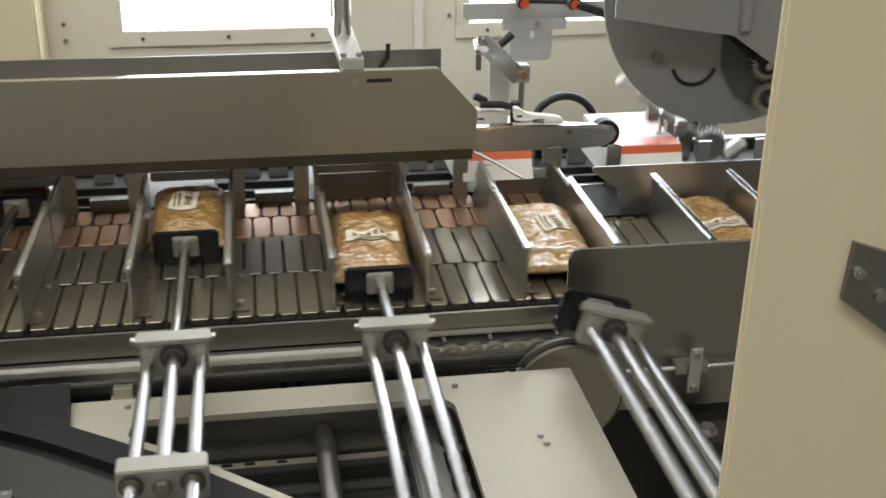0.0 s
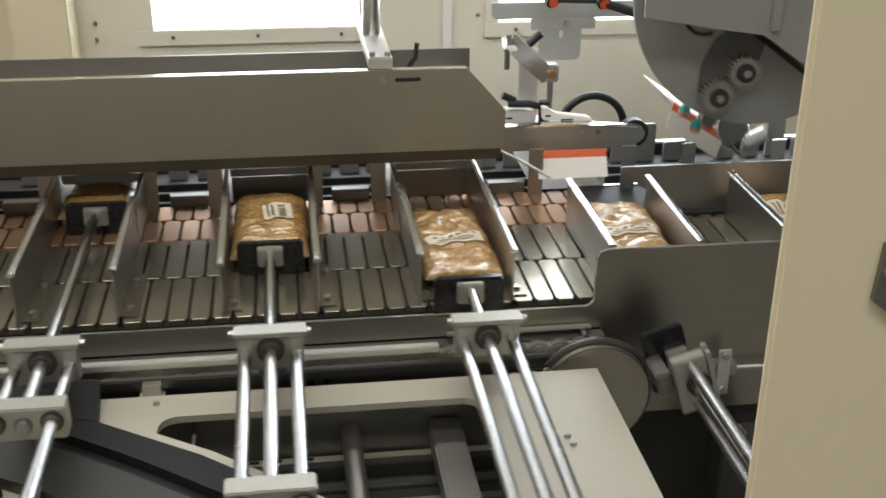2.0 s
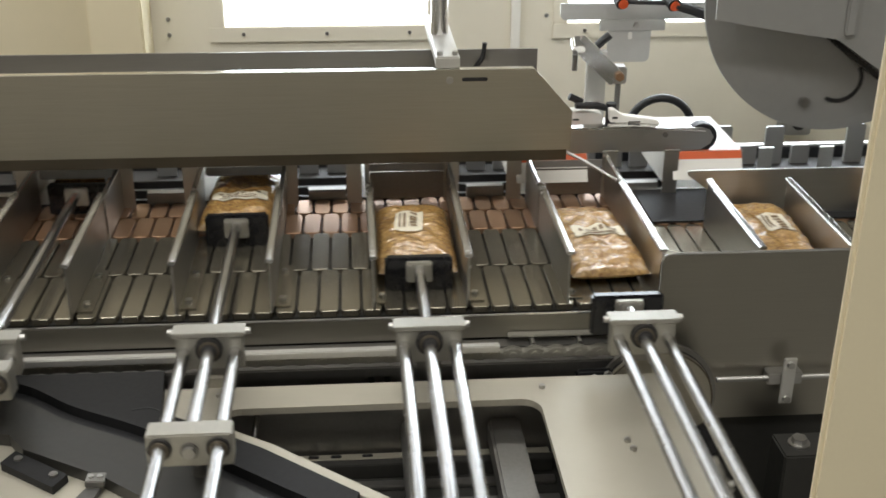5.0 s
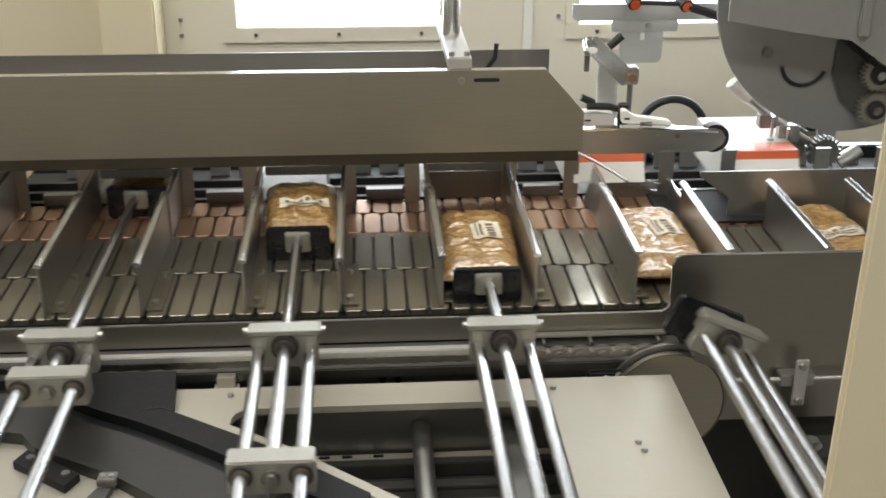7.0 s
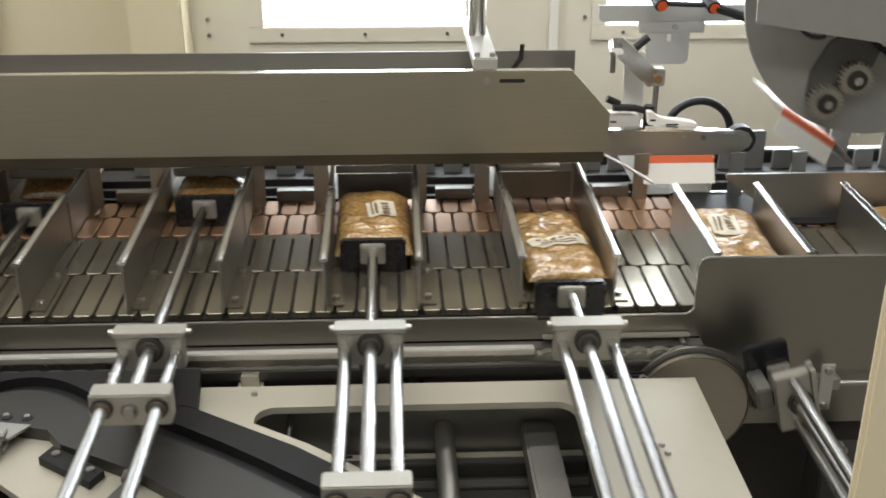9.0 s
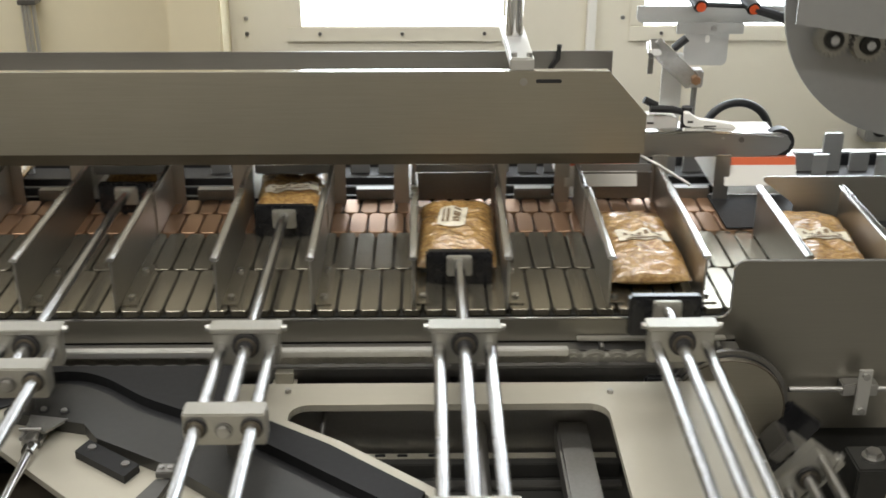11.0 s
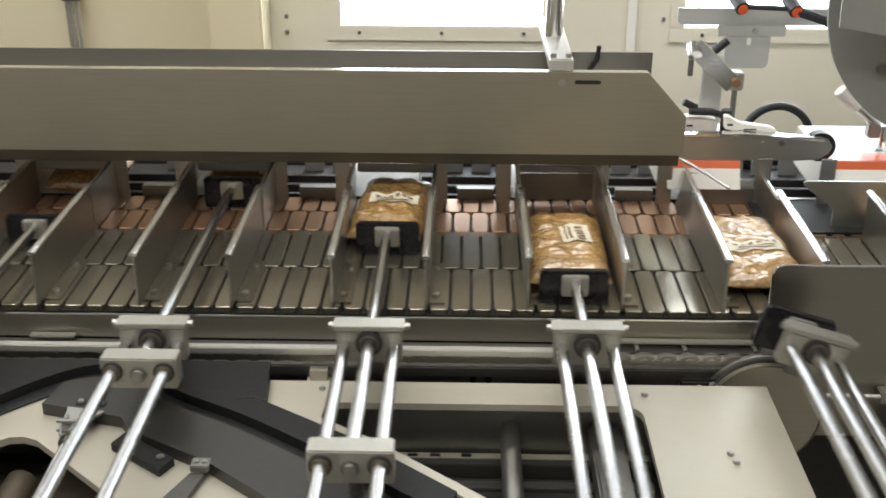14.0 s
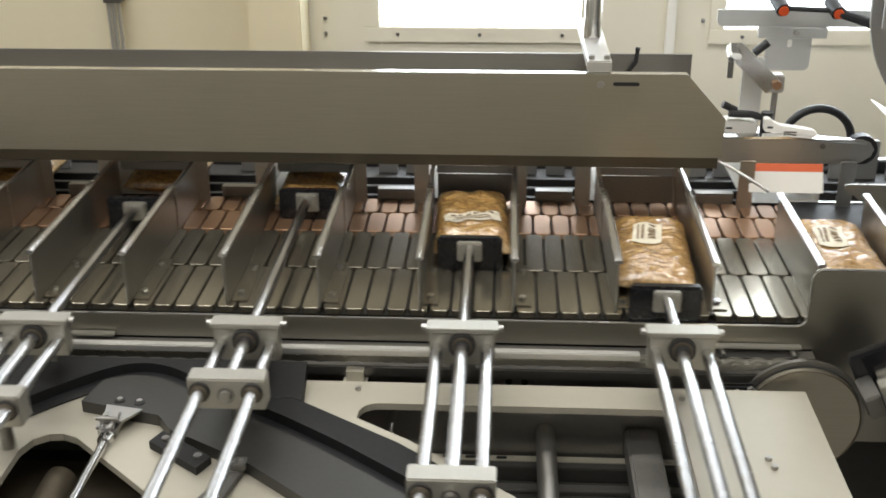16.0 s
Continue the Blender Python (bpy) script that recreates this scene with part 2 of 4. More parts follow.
# ---- the hall and the enclosure ----
def setting():
    f = part("floor", bx(B(), -5, 6, -3, 6, -0.1, 0), CONCRETE)
    tagged(f, "grey concrete factory floor", "floor", kind="structure")
    for name, b in (("wall_west", (-5.2, -5, -3, 6, 0, 4.5)), ("wall_east", (6, 6.2, -3, 6, 0, 4.5)), ("wall_south", (-5, 6, -3.2, -3, 0, 4.5)), ("wall_north", (-5, 6, 6, 6.2, 0, 4.5))):
        tagged(part(name, bx(B(), *b), HALL), "pale painted factory hall wall", "wall", kind="structure")
    # Unseen glowing panes, added to give film and steel a bright reflection.
    w = thing("window_3", "long bright clerestory window of the factory hall", "window", kind="structure")
    for i in range(7):
        x = -4.9 + i * 1.53
        part("pane", bx(B(), x, x + 1.45, 5.97, 5.99, 2.55, 4.3), SKYLIGHT, w)
        part("mullion", bx(B(), x + 1.4505, x + 1.5295, 5.93, 5.995, 2.5, 4.35, 0.004), HALL, w)
    tagged(part("ceiling", bx(B(), -5.2, 6.2, -3.2, 6.2, 4.5, 4.6), HALL), "pale factory hall ceiling", "ceiling", kind="structure")


setting()


def back_wall():
    """The machine's rear guard: a cream sheet wall with two bright windows."""
    y0, y1 = 2.2, 2.23
    w = thing("wall_rear_guard", "cream painted sheet-metal rear guard of the machine", "machine wall", kind="structure")
    zb, zt = E - 0.52, E + 0.06
    for name, b in (("lower_sheet", (-0.474, 1.7, 0.3, zb)), ("upper_sheet", (-0.474, 1.7, zt, E + 0.10)), ("sheet", (-0.474, -0.24, zb, zt)), ("sheet", (0.145, 0.415, zb, zt)), ("sheet", (1.15, 1.7, zb, zt))):
        part(name, bx(B(), b[0], b[1], y0, y1, b[2], b[3]), CREAM_WALL, w)
    for i, (xa, xb) in enumerate(((-0.24, 0.145), (0.415, 1.15))):
        win = thing("window_%d" % (i + 1), "bright window with a bolted cream frame", "window", kind="structure")
        bm = B()
        for b in ((xa - 0.028, xb + 0.028, zb - 0.030, zb), (xa - 0.028, xb + 0.028, zt, zt + 0.03), (xa - 0.028, xa, zb, zt), (xb, xb + 0.028, zb, zt)):
            bx(bm, b[0], b[1], y0 - 0.006, y0 - 0.0005, b[2], b[3], 0.0015)
        part("window_frame", bm, CREAM_WALL, win)
        part("pane", bx(B(), xa, xb, y0 + 0.012, y0 + 0.016, zb, zt), DAYLIGHT, win, "glowing white pane lit from behind")
        n = 3
        for k in range(n):
            x = xa + 0.035 + (xb - xa - 0.07) * k / (n - 1)
            part("screw", bolt(B(), (x, y0 - 0.006, zb - 0.014), (0, -1, 0), 0.0036, 0.003), STEEL_DULL, win)
    # The strip's near-white colour stands in for the light on it.
    tr = part("trim", bx(B(), 0.305, 0.322, y0 - 0.018, y0, 0.3, E + 0.10, 0.002), LIT_WHITE, None)
    tagged(tr, "pale upright joint strip on the rear guard", "trim", kind="structure")
    for x in (-0.345, 0.375):
        for z in (-0.505, -0.535):
            if x > 0 and z < -0.51:
                continue
            part("screw", bolt(B(), (x, y0, E + z), (0, -1, 0), 0.0042, 0.003), STEEL, w)
    # upright post and recessed wall beyond
    pst = thing("guard_post", "cream painted upright post of the machine frame", "post", kind="structure")
    part("post", bx(B(), -0.474, -0.375, 2.10, 2.199, 0.0, E + 0.11, 0.004), CREAM, pst)
    rw = part("wall_recess", bx(B(), -2.5, -0.474, 2.45, 2.48, 0.0, E + 0.10), RECESS)
    tagged(rw, "cream painted sheet wall in the recess", "machine wall", kind="structure")
    rr = part("wall_return", bx(B(), -0.474, -0.444, 2.231, 2.449, 0.0, E + 0.10), RECESS)
    tagged(rr, "cream painted return of the machine wall", "machine wall", kind="structure")
    c = thing("conduit", "pair of thin grey conduits on the cream wall", "conduit")
    for x in (-0.842, -0.832, -0.820):
        part("pipe", cyl(B(), (x, 2.42, 0.6), (x, 2.42, E + 0.10), 0.0045), ALU, c)
    part("clip", bx(B(), -0.85, -0.812, 2.41, 2.45, E - 0.525, E - 0.515, 0.001), STEEL_DULL, c)


back_wall()


def column():
    c = thing("door_column", "cream painted upright column of the machine door frame", "post", kind="structure")
    part("column", bx(B(), 0.2425, 0.42, 0.50, 0.506, 0.0, 2.3, 0.002), CREAM, c, smooth=True)
    h = thing("hinge_plate", "grey steel latch plate bolted to the cream column", "hinge plate")
    z = E - 0.235
    part("plate", prism(B(), [(0.2955, z), (0.36, z - 0.022), (0.36, z - 0.070), (0.325, z - 0.056), (0.2935, z - 0.032)], "y", 0.496, 0.4998), STEEL_DULL, h)
    part("screw", bolt(B(), (0.2995, 0.496, z - 0.0165), (0, -1, 0), 0.0035, 0.003), STEEL, h)
    part("screw", bolt(B(), (0.3135, 0.496, z - 0.030), (0, -1, 0), 0.0035, 0.003), STEEL, h)


column()


# ---- the conveyor bed ----
def bed():
    b = thing("conveyor_bed", "stainless conveyor bed with a rounded cut-out front plate", "conveyor frame")
    top, cut = E - 0.551, E - 0.623
    xl = 0.349
    outline = [(-2.5, cut), (xl - 0.012, cut)]
    outline += [(xl - 0.012 + 0.012 * math.sin(radians(a)), cut + 0.012 - 0.012 * math.cos(radians(a))) for a in range(15, 91, 15)]
    outline += [(xl + 0.012 - 0.012 * math.cos(radians(a)), top - 0.012 + 0.012 * math.sin(radians(a))) for a in range(0, 91, 15)]
    outline += [(5.0, top), (5.0, E - 0.775), (0.36, E - 0.775), (0.36, E - 0.652), (-2.5, E - 0.652)]
    part("front_plate", prism(B(), outline, "y", 1.188, 1.192), STEEL_PLATE, b)
    rim = [(x, 1.1876, z + 0.0004) for x, z in outline[:15]] + [(5.0, 1.1876, top + 0.0004)]
    part("rim", tube(B(), rim, 0.0014, 8), CHROME, b, "bright rounded plate edge", smooth=True)
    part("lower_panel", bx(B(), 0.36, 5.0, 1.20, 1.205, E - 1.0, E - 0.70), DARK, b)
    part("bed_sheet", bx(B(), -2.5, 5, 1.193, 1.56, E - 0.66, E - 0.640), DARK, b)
    part("back_guide", prism(B(), [(0.500, E - 0.63), (5, E - 0.63), (5, E - 0.553), (0.458, E - 0.553), (0.455, E - 0.555), (0.456, E - 0.560), (0.496, E - 0.590), (0.500, E - 0.595)], "y", 1.462, 1.466), STEEL, b)
    # Added black sheet stands in for the dark drop behind the belt.
    part("cover_plate", bx(B(), 0.405, 5.0, 1.4405, 1.5600, BELT + 0.0022, BELT + 0.0040), BLACK_CAM, b, "dark sheet in place of the pit behind the belt")
    part("cover_rim", bx(B(), 0.405, 5.0, 1.5565, 1.5600, BELT + 0.0041, BELT + 0.0062, 0.0004), CHROME, b, "bright rim behind the dark sheet")
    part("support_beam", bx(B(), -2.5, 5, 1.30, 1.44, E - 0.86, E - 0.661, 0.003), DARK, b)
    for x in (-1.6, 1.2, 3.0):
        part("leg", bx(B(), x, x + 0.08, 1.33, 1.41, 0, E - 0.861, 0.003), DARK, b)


bed()


def chain_rails():
    r = thing("chain_rail", "pale steel guide rail over the pusher chain", "rail")
    part("upper_rail", bx(B(), -2.5, 0.158, 1.142, 1.152, E - 0.6475, E - 0.6385, 0.0012), ALU, r)
    part("lower_rail", bx(B(), -2.5, 0.30, 1.152, 1.168, E - 0.680, E - 0.6665, 0.0015), STEEL_DULL, r)
    part("backing", bx(B(), -2.5, 0.3595, 1.169, 1.187, E - 0.72, E - 0.654), STEEL_DULL, r)
    part("wear_strip", bx(B(), 0.172, 0.345, 1.177, 1.1868, E - 0.6480, E - 0.6445, 0.001), ALU_BLOCK, r)
    part("wear_strip", bx(B(), -0.505, -0.452, 1.177, 1.1868, E - 0.6490, E - 0.6455, 0.001), ALU_BLOCK, r)
    for x in (0.20, 0.255, 0.335):
        part("screw", cyl(B(), (x, 1.165, E - 0.651), (x, 1.1868, E - 0.651), 0.003), STEEL, r)


chain_rails()


def sprocket():
    s = thing("end_sprocket", "round steel sprocket disc at the end of the pusher chain", "sprocket")
    cx, cz = SX + 0.0025, SZ - 0.018
    part("disc", cyl(B(), (cx, 1.130, cz), (cx, 1.136, cz), 0.0665, None, 72), STEEL_SHEET, s, smooth=True)
    part("groove", cyl(B(), (cx, 1.1362, cz), (cx, 1.139, cz), 0.0675, None, 72), RUBBER, s, "dark groove behind the disc", smooth=True)
    part("rim", cyl(B(), (cx, 1.1392, cz), (cx, 1.144, cz), 0.0725, None, 72), STEEL_DULL, s, "worn outer rim", smooth=True)
    part("rim_edge", tube(B(), [(cx + 0.0655 * math.cos(a), 1.1298, cz + 0.0655 * math.sin(a)) for a in (2 * math.pi * k / 60 for k in range(61))], 0.0011, 6), BROWN_STEEL, s, smooth=True)
    part("hub", cyl(B(), (cx, 1.1442, cz), (cx, 1.1875, cz), 0.03, None, 32), STEEL_DULL, s, smooth=True)
    g = thing("guard_bracket", "small steel bracket with a thin round bar", "bracket")
    part("bar", cyl(B(), (0.425, 1.174, E - 0.712), (1.0, 1.174, E - 0.712), 0.0035), STEEL, g, smooth=True)
    part("plate", bx(B(), 0.503, 0.519, 1.166, 1.1695, E - 0.744, E - 0.682, 0.001), ALU, g)
    part("clamp", bx(B(), 0.487, 0.530, 1.170, 1.1875, E - 0.720, E - 0.704, 0.0015), STEEL, g)
    for z in (-0.690, -0.737):
        part("screw", bolt(B(), (0.511, 1.166, E + z), (0, -1, 0), 0.0045, 0.004), STEEL, g)
    f = thing("mounting_block", "dark steel mounting block with a hex bolt", "mounting block")
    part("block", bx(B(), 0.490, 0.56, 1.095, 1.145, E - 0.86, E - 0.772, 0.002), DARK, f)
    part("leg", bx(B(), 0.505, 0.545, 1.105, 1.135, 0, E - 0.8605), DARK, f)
    part("bolt", cyl(B(), (0.515, 1.12, E - 0.772), (0.515, 1.12, E - 0.762), 0.009, None, 6), STEEL, f)
    part("washer", cyl(B(), (0.515, 1.12, E - 0.7719), (0.515, 1.12, E - 0.769), 0.013, None, 20), STEEL, f)


sprocket()


def deck():
    d = thing("deck_plate", "pale plated steel deck with a large rounded opening", "machine deck")
    z0, z1, q = E - 0.672, E - 0.664, 0.988
    hx0, hx1, hy1 = -0.149, 0.1925, 1.069
    r = 0.021
    hole = [(hx0, 0.62)] + [(hx0 + r - r * math.cos(radians(a)), hy1 - r + r * math.sin(radians(a))) for a in range(0, 91, 15)]
    hole += [(hx1 - r + r * math.sin(radians(a)), hy1 - r + r * math.cos(radians(a))) for a in range(0, 91, 15)] + [(hx1, 0.62)]
    notch = [(-0.49, 0.6275), (-0.49, 0.975), (-0.483, 0.995), (-0.470, 1.005), (-0.455, 1.007), (-0.438, 1.000), (-0.24, 0.82), (-0.24, 0.6275)]
    part("plate", prism(B(), [(-1.2, 0.62)] + [(x * q, y * q) for x, y in notch] + hole + [(0.336, 0.62), (0.336, 1.1135), (-1.2, 1.1135)], "z", z0, z1), DECK, d)
    for x, y in ((0.2725, 0.992), (0.2755, 0.977), (0.201, 1.104), (-0.156, 1.109)):
        part("screw", bolt(B(), (x * q, y * q, z1), (0, 0, 1), 0.0035, 0.004), STEEL, d)
    u = thing("under_deck_tray", "dark machine base with bars seen through the deck opening", "machine tray")
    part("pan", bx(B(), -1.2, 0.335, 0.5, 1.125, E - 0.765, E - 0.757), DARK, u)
    part("back_sheet", bx(B(), -0.6, 0.23, 1.100, 1.106, E - 0.7565, E - 0.673), STEEL_DULL, u)
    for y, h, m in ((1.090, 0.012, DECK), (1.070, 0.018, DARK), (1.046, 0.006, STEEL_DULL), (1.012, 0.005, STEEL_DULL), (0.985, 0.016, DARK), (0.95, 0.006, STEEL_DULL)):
        part("crossbar", bx(B(), -0.18, 0.21, y - 0.006, y + 0.006, E - 0.7565, E - 0.7565 + h, 0.001), m, u)
    for x in (0.005, -0.055, -0.03):
        part("stud", bx(B(), x - 0.006, x + 0.006, 1.088, 1.093, E - 0.7565, E - 0.743, 0.001), BLACK, u)
    # Sheet added so that the deck notch shows brown instead of black.
    part("drip_tray", bx(B(), -0.62, -0.20, 0.55, 1.05, E - 0.738, E - 0.735, 0.001), BROWN_STEEL, u, "brown sheet added below the deck notch")
    part("pipe", cyl(B(), (-0.455, 0.60, E - 0.715), (-0.455, 0.985, E - 0.715), 0.017), BROWN_STEEL, u, smooth=True)
    part("tie_rod", cyl(B(), (0.053, 0.55, E - 0.715), (0.053, 1.099, E - 0.715), 0.011), STEEL, u, smooth=True)
    part("side_bar", bx(B(), 0.140, 0.176, 0.55, 1.099, E - 0.735, E - 0.705, 0.003), STEEL_DULL, u)
    part("stay", tube(B(), [(-0.115, 1.10, E - 0.69), (-0.118, 1.07, E - 0.71), (-0.122, 1.04, E - 0.756)], 0.003), STEEL_DULL, u)
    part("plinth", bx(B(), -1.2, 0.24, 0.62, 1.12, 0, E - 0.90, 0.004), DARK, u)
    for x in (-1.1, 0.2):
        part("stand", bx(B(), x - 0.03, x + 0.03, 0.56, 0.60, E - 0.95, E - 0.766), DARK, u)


deck()


def follower_y(x):
    """Where the cam holds a station's follower."""
    xs = (-0.90, -0.75, -0.60, -0.49, -0.45, -0.41, -0.37, -0.33, -0.27, -0.20, -0.09, -0.04, 0.10, 0.19, 0.28, 0.34, 0.40, 5.0)
    ys = (0.69, 0.72, 0.83, 0.945, 0.99, 1.022, 1.033, 1.022, 0.982, 0.935, 0.857, 0.825, 0.742, 0.695, 0.648, 0.630, 0.630, 0.630)
    return float(np.interp(x, xs, ys))


def groove_y(x):
    """Middle line of the cam's groove."""
    xs = (-0.90, -0.60, -0.503, -0.478, -0.429, -0.393, -0.351, -0.310, -0.234, -0.157, -0.096, 0.10)
    ys = (0.70, 0.93, 1.029, 1.058, 1.103, 1.111, 1.094, 1.054, 1.013, 0.959, 0.910, 0.755)
    return float(np.interp(x, xs, ys))


def cam_track():
    c = thing("cam_track", "dark grey plastic cam with a black curved groove", "cam")
    z0, zt = E - 0.6635, E - 0.650
    line = [(x, groove_y(x)) for x in np.linspace(-0.75, 0.03, 70)]
    for _ in range(4):
        line = [line[0]] + [((a[0] + b[0] + 2 * m[0]) / 4, (a[1] + b[1] + 2 * m[1]) / 4) for a, m, b in zip(line, line[1:], line[2:])] + [line[-1]]
    up = [(x, y + 0.013) for x, y in line if x < -0.004]
    down = [(x, y - 0.014) for x, y in line]
    part("outer_cam", prism(B(), up + [(-0.004, 0.893), (-0.100, 0.974), (-0.208, 1.047), (-0.216, 1.131), (-0.75, 1.133)], "z", z0, zt), BLACK_CAM, c)
    part("inner_cam", prism(B(), [p for p in down if p[0] > -0.437] + [(0.03, 0.72), (-0.05, 0.76), (-0.19, 0.888), (-0.248, 0.936), (-0.334, 0.987), (-0.353, 1.013), (-0.443, 1.037)], "z", z0, zt), CAM_GREY, c, "worn dark grey inner cam")
    ring = [(x, y + 0.0125) for x, y in line] + [(x, y - 0.0135) for x, y in reversed(line)]
    part("groove_floor", prism(B(), ring, "z", z0, z0 + 0.002), BLACK, c, "black floor of the cam groove")
    for x, y in ((-0.402, 1.040), (-0.380, 1.037)):
        part("washer", cyl(B(), (x, y, zt + 0.0001), (x, y, zt + 0.0008), 0.0062, None, 20), BLACK, c)
        part("screw", bolt(B(), (x, y, zt + 0.0009), (0, 0, 1), 0.0034, 0.002), STEEL, c)
    edge = [(-0.2075, 1.0465), (-0.0995, 0.9735), (-0.0035, 0.8925), (0.032, 0.862)]
    part("support_bar", prism(B(), edge + [(x + 0.0105, y + 0.0085) for x, y in reversed(edge)], "z", E - 0.6635, E - 0.6525), DECK, c, "pale plated bar along the cam")
    part("hinge", bx(B(), -0.262, -0.244, 0.925, 0.941, zt - 0.006, zt + 0.0012, 0.001), STEEL_DULL, c)
    for x in (-0.257, -0.249):
        part("screw", bolt(B(), (x, 0.933, zt + 0.0012), (0, 0, 1), 0.0028, 0.0015), STEEL, c)
    part("hinge_arm", prism(B(), [(-0.262, 0.926), (-0.248, 0.926), (-0.262, 0.860), (-0.290, 0.860)], "z", z0 + 0.001, zt - 0.0065), DARK_GREY, c, "dark steel arm below the hinge")
    part("screw", bolt(B(), (-0.545, 1.105, zt), (0, 0, 1), 0.006, 0.0008), BLACK, c)
    seam = [(-0.238, 1.052), (-0.222, 1.056), (-0.208, 1.049), (-0.209, 1.0475), (-0.222, 1.0545), (-0.238, 1.0505)]
    part("joint", prism(B(), seam, "z", zt + 0.0002, zt + 0.0006), BLACK, c, "fine joint between cam sections")
    b = thing("stop_block", "black plastic stop block with two screws on the deck", "stop block")
    part("block", prism(B(), [(-0.352, 0.972), (-0.343, 0.992), (-0.283, 0.948), (-0.293, 0.928)], "z", E - 0.6639, E - 0.655), BLACK_CAM, b)
    for x, y in ((-0.336, 0.977), (-0.296, 0.948)):
        part("screw", bolt(B(), (x, y, E - 0.655), (0, 0, 1), 0.0045, 0.002), STEEL_DULL, b)
    k = thing("tie_bar", "chromed clevis and threaded tie bar", "linkage")
    part("clevis", bx(B(), -0.410, -0.391, 0.985, 1.022, E - 0.6636, E - 0.652, 0.003), STEEL, k)
    for dx in (-0.0065, 0.0065):
        part("cheek", bx(B(), -0.4005 + dx - 0.002, -0.4005 + dx + 0.002, 0.980, 1.012, E - 0.6488, E - 0.645, 0.001), STEEL, k)
    part("pin", cyl(B(), (-0.412, 0.994, E - 0.6435), (-0.389, 0.994, E - 0.6435), 0.0022, None, 12), STEEL_DULL, k, smooth=True)
    part("flange", prism(B(), [(-0.413, 1.030), (-0.372, 1.022), (-0.388, 0.998), (-0.408, 1.000)], "z", E - 0.6519, E - 0.649), STEEL, k)
    part("nut", cyl(B(), (-0.399, 0.972, E - 0.6585), (-0.399, 0.984, E - 0.6585), 0.0075, None, 6), CHROME, k)
    part("bar", cyl(B(), (-0.399, 0.971, E - 0.6585), (-0.394, 0.66, E - 0.6585), 0.0045), CHROME, k, smooth=True)


cam_track()


# ---- the hood ----
def hood():
    h = thing("hood", "long satin stainless hood with a chamfered end", "hood")
    y = 1.47
    part("front_sheet", prism(B(), [(-2.5, E - 0.521), (0.291, E - 0.521), (0.291, E - 0.467), (0.238, E - 0.408), (-2.5, E - 0.408)], "y", y, y + 0.003), STEEL_SHEET, h)
    part("front_lip", bx(B(), -2.5, 0.291, y + 0.003, y + 0.016, E - 0.521, E - 0.518), STEEL_SHEET, h)
    part("top_lip", bx(B(), -2.5, 0.238, y + 0.003, y + 0.014, E - 0.411, E - 0.408, 0.0008), CHROME, h)
    # The shade on this rear sheet is put into its darker steel colour.
    part("rear_sheet", bx(B(), -2.5, 0.262, 1.60, 1.603, E - 0.5595, E - 0.415), STEEL_SHADED, h)
    part("rear_skirt", bx(B(), -2.5, 0.255, 1.785, 1.788, E - 0.52, E - 0.475), STEEL_SHEET, h)
    # Unseen sheet, added to keep lamp light from falling through the hood.
    part("inner_cover", bx(B(), -2.5, 0.236, 1.4735, 1.5995, E - 0.452, E - 0.449), STEEL_SHEET, h)
    # Strip in a darker brown than the hood sheet.
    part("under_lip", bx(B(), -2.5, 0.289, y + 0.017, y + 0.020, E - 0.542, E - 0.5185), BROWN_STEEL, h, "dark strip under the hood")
    part("slot", prism(B(), rounded(0.142, 0.176, E - 0.4235, E - 0.4185, 0.0024), "y", y - 0.0012, y - 0.0002), BLACK, h, "dark slot in the hood")
    part("screw", bolt(B(), (0.126, y, E - 0.422), (0, -1, 0), 0.005, 0.002), STEEL, h)
    cb = thing("cable", "short black cable rising behind the hood", "cable")
    part("wire", tube(B(), [(0.172, 1.5995, E - 0.47), (0.174, 1.597, E - 0.44), (0.184, 1.597, E - 0.425), (0.186, 1.597, E - 0.405)], 0.0035), BLACK, cb, smooth=True)
    p = thing("hood_post", "round steel post and clamp bar carrying the hood", "post")
    part("clamp_bar", bx(B(), 0.108, 0.140, 1.475, 1.72, E - 0.4075, E - 0.392, 0.002), ALU, p)
    part("rod", cyl(B(), (0.122, 1.60, E - 0.3915), (0.122, 1.60, E + 0.4), 0.0120, None, 24), CHROME, p, smooth=True)
    for x in (0.114, 0.134):
        part("screw", bolt(B(), (x, 1.485, E - 0.392), (0, 0, 1), 0.0042, 0.005), STEEL, p)


hood()


def carton_rails():
    r = thing("carton_conveyor", "black carton conveyor track behind the belt", "conveyor")
    part("track", bx(B(), -2.5, 5, 1.585, 1.82, E - 0.69, E - 0.668), RUBBER, r)
    for y in (1.62, 1.66, 1.70, 1.74):
        part("track_rail", bx(B(), -2.5, 5, y - 0.005, y + 0.005, E - 0.6678, E - 0.655, 0.001), RUBBER, r)
    part("chain_guard", bx(B(), -2.5, 5, 1.83, 1.845, E - 0.70, E - 0.652, 0.002), BLACK, r)
    part("guard_top", bx(B(), -2.5, 5, 1.83, 1.845, E - 0.6518, E - 0.648, 0.001), STEEL, r)
    part("support", bx(B(), -2.5, 5, 1.64, 1.76, E - 0.80, E - 0.6905), DARK, r)
    for x in (-1.5, 0.6, 3.0):
        part("leg", bx(B(), x, x + 0.08, 1.66, 1.74, 0, E - 0.8005), DARK, r)


carton_rails()


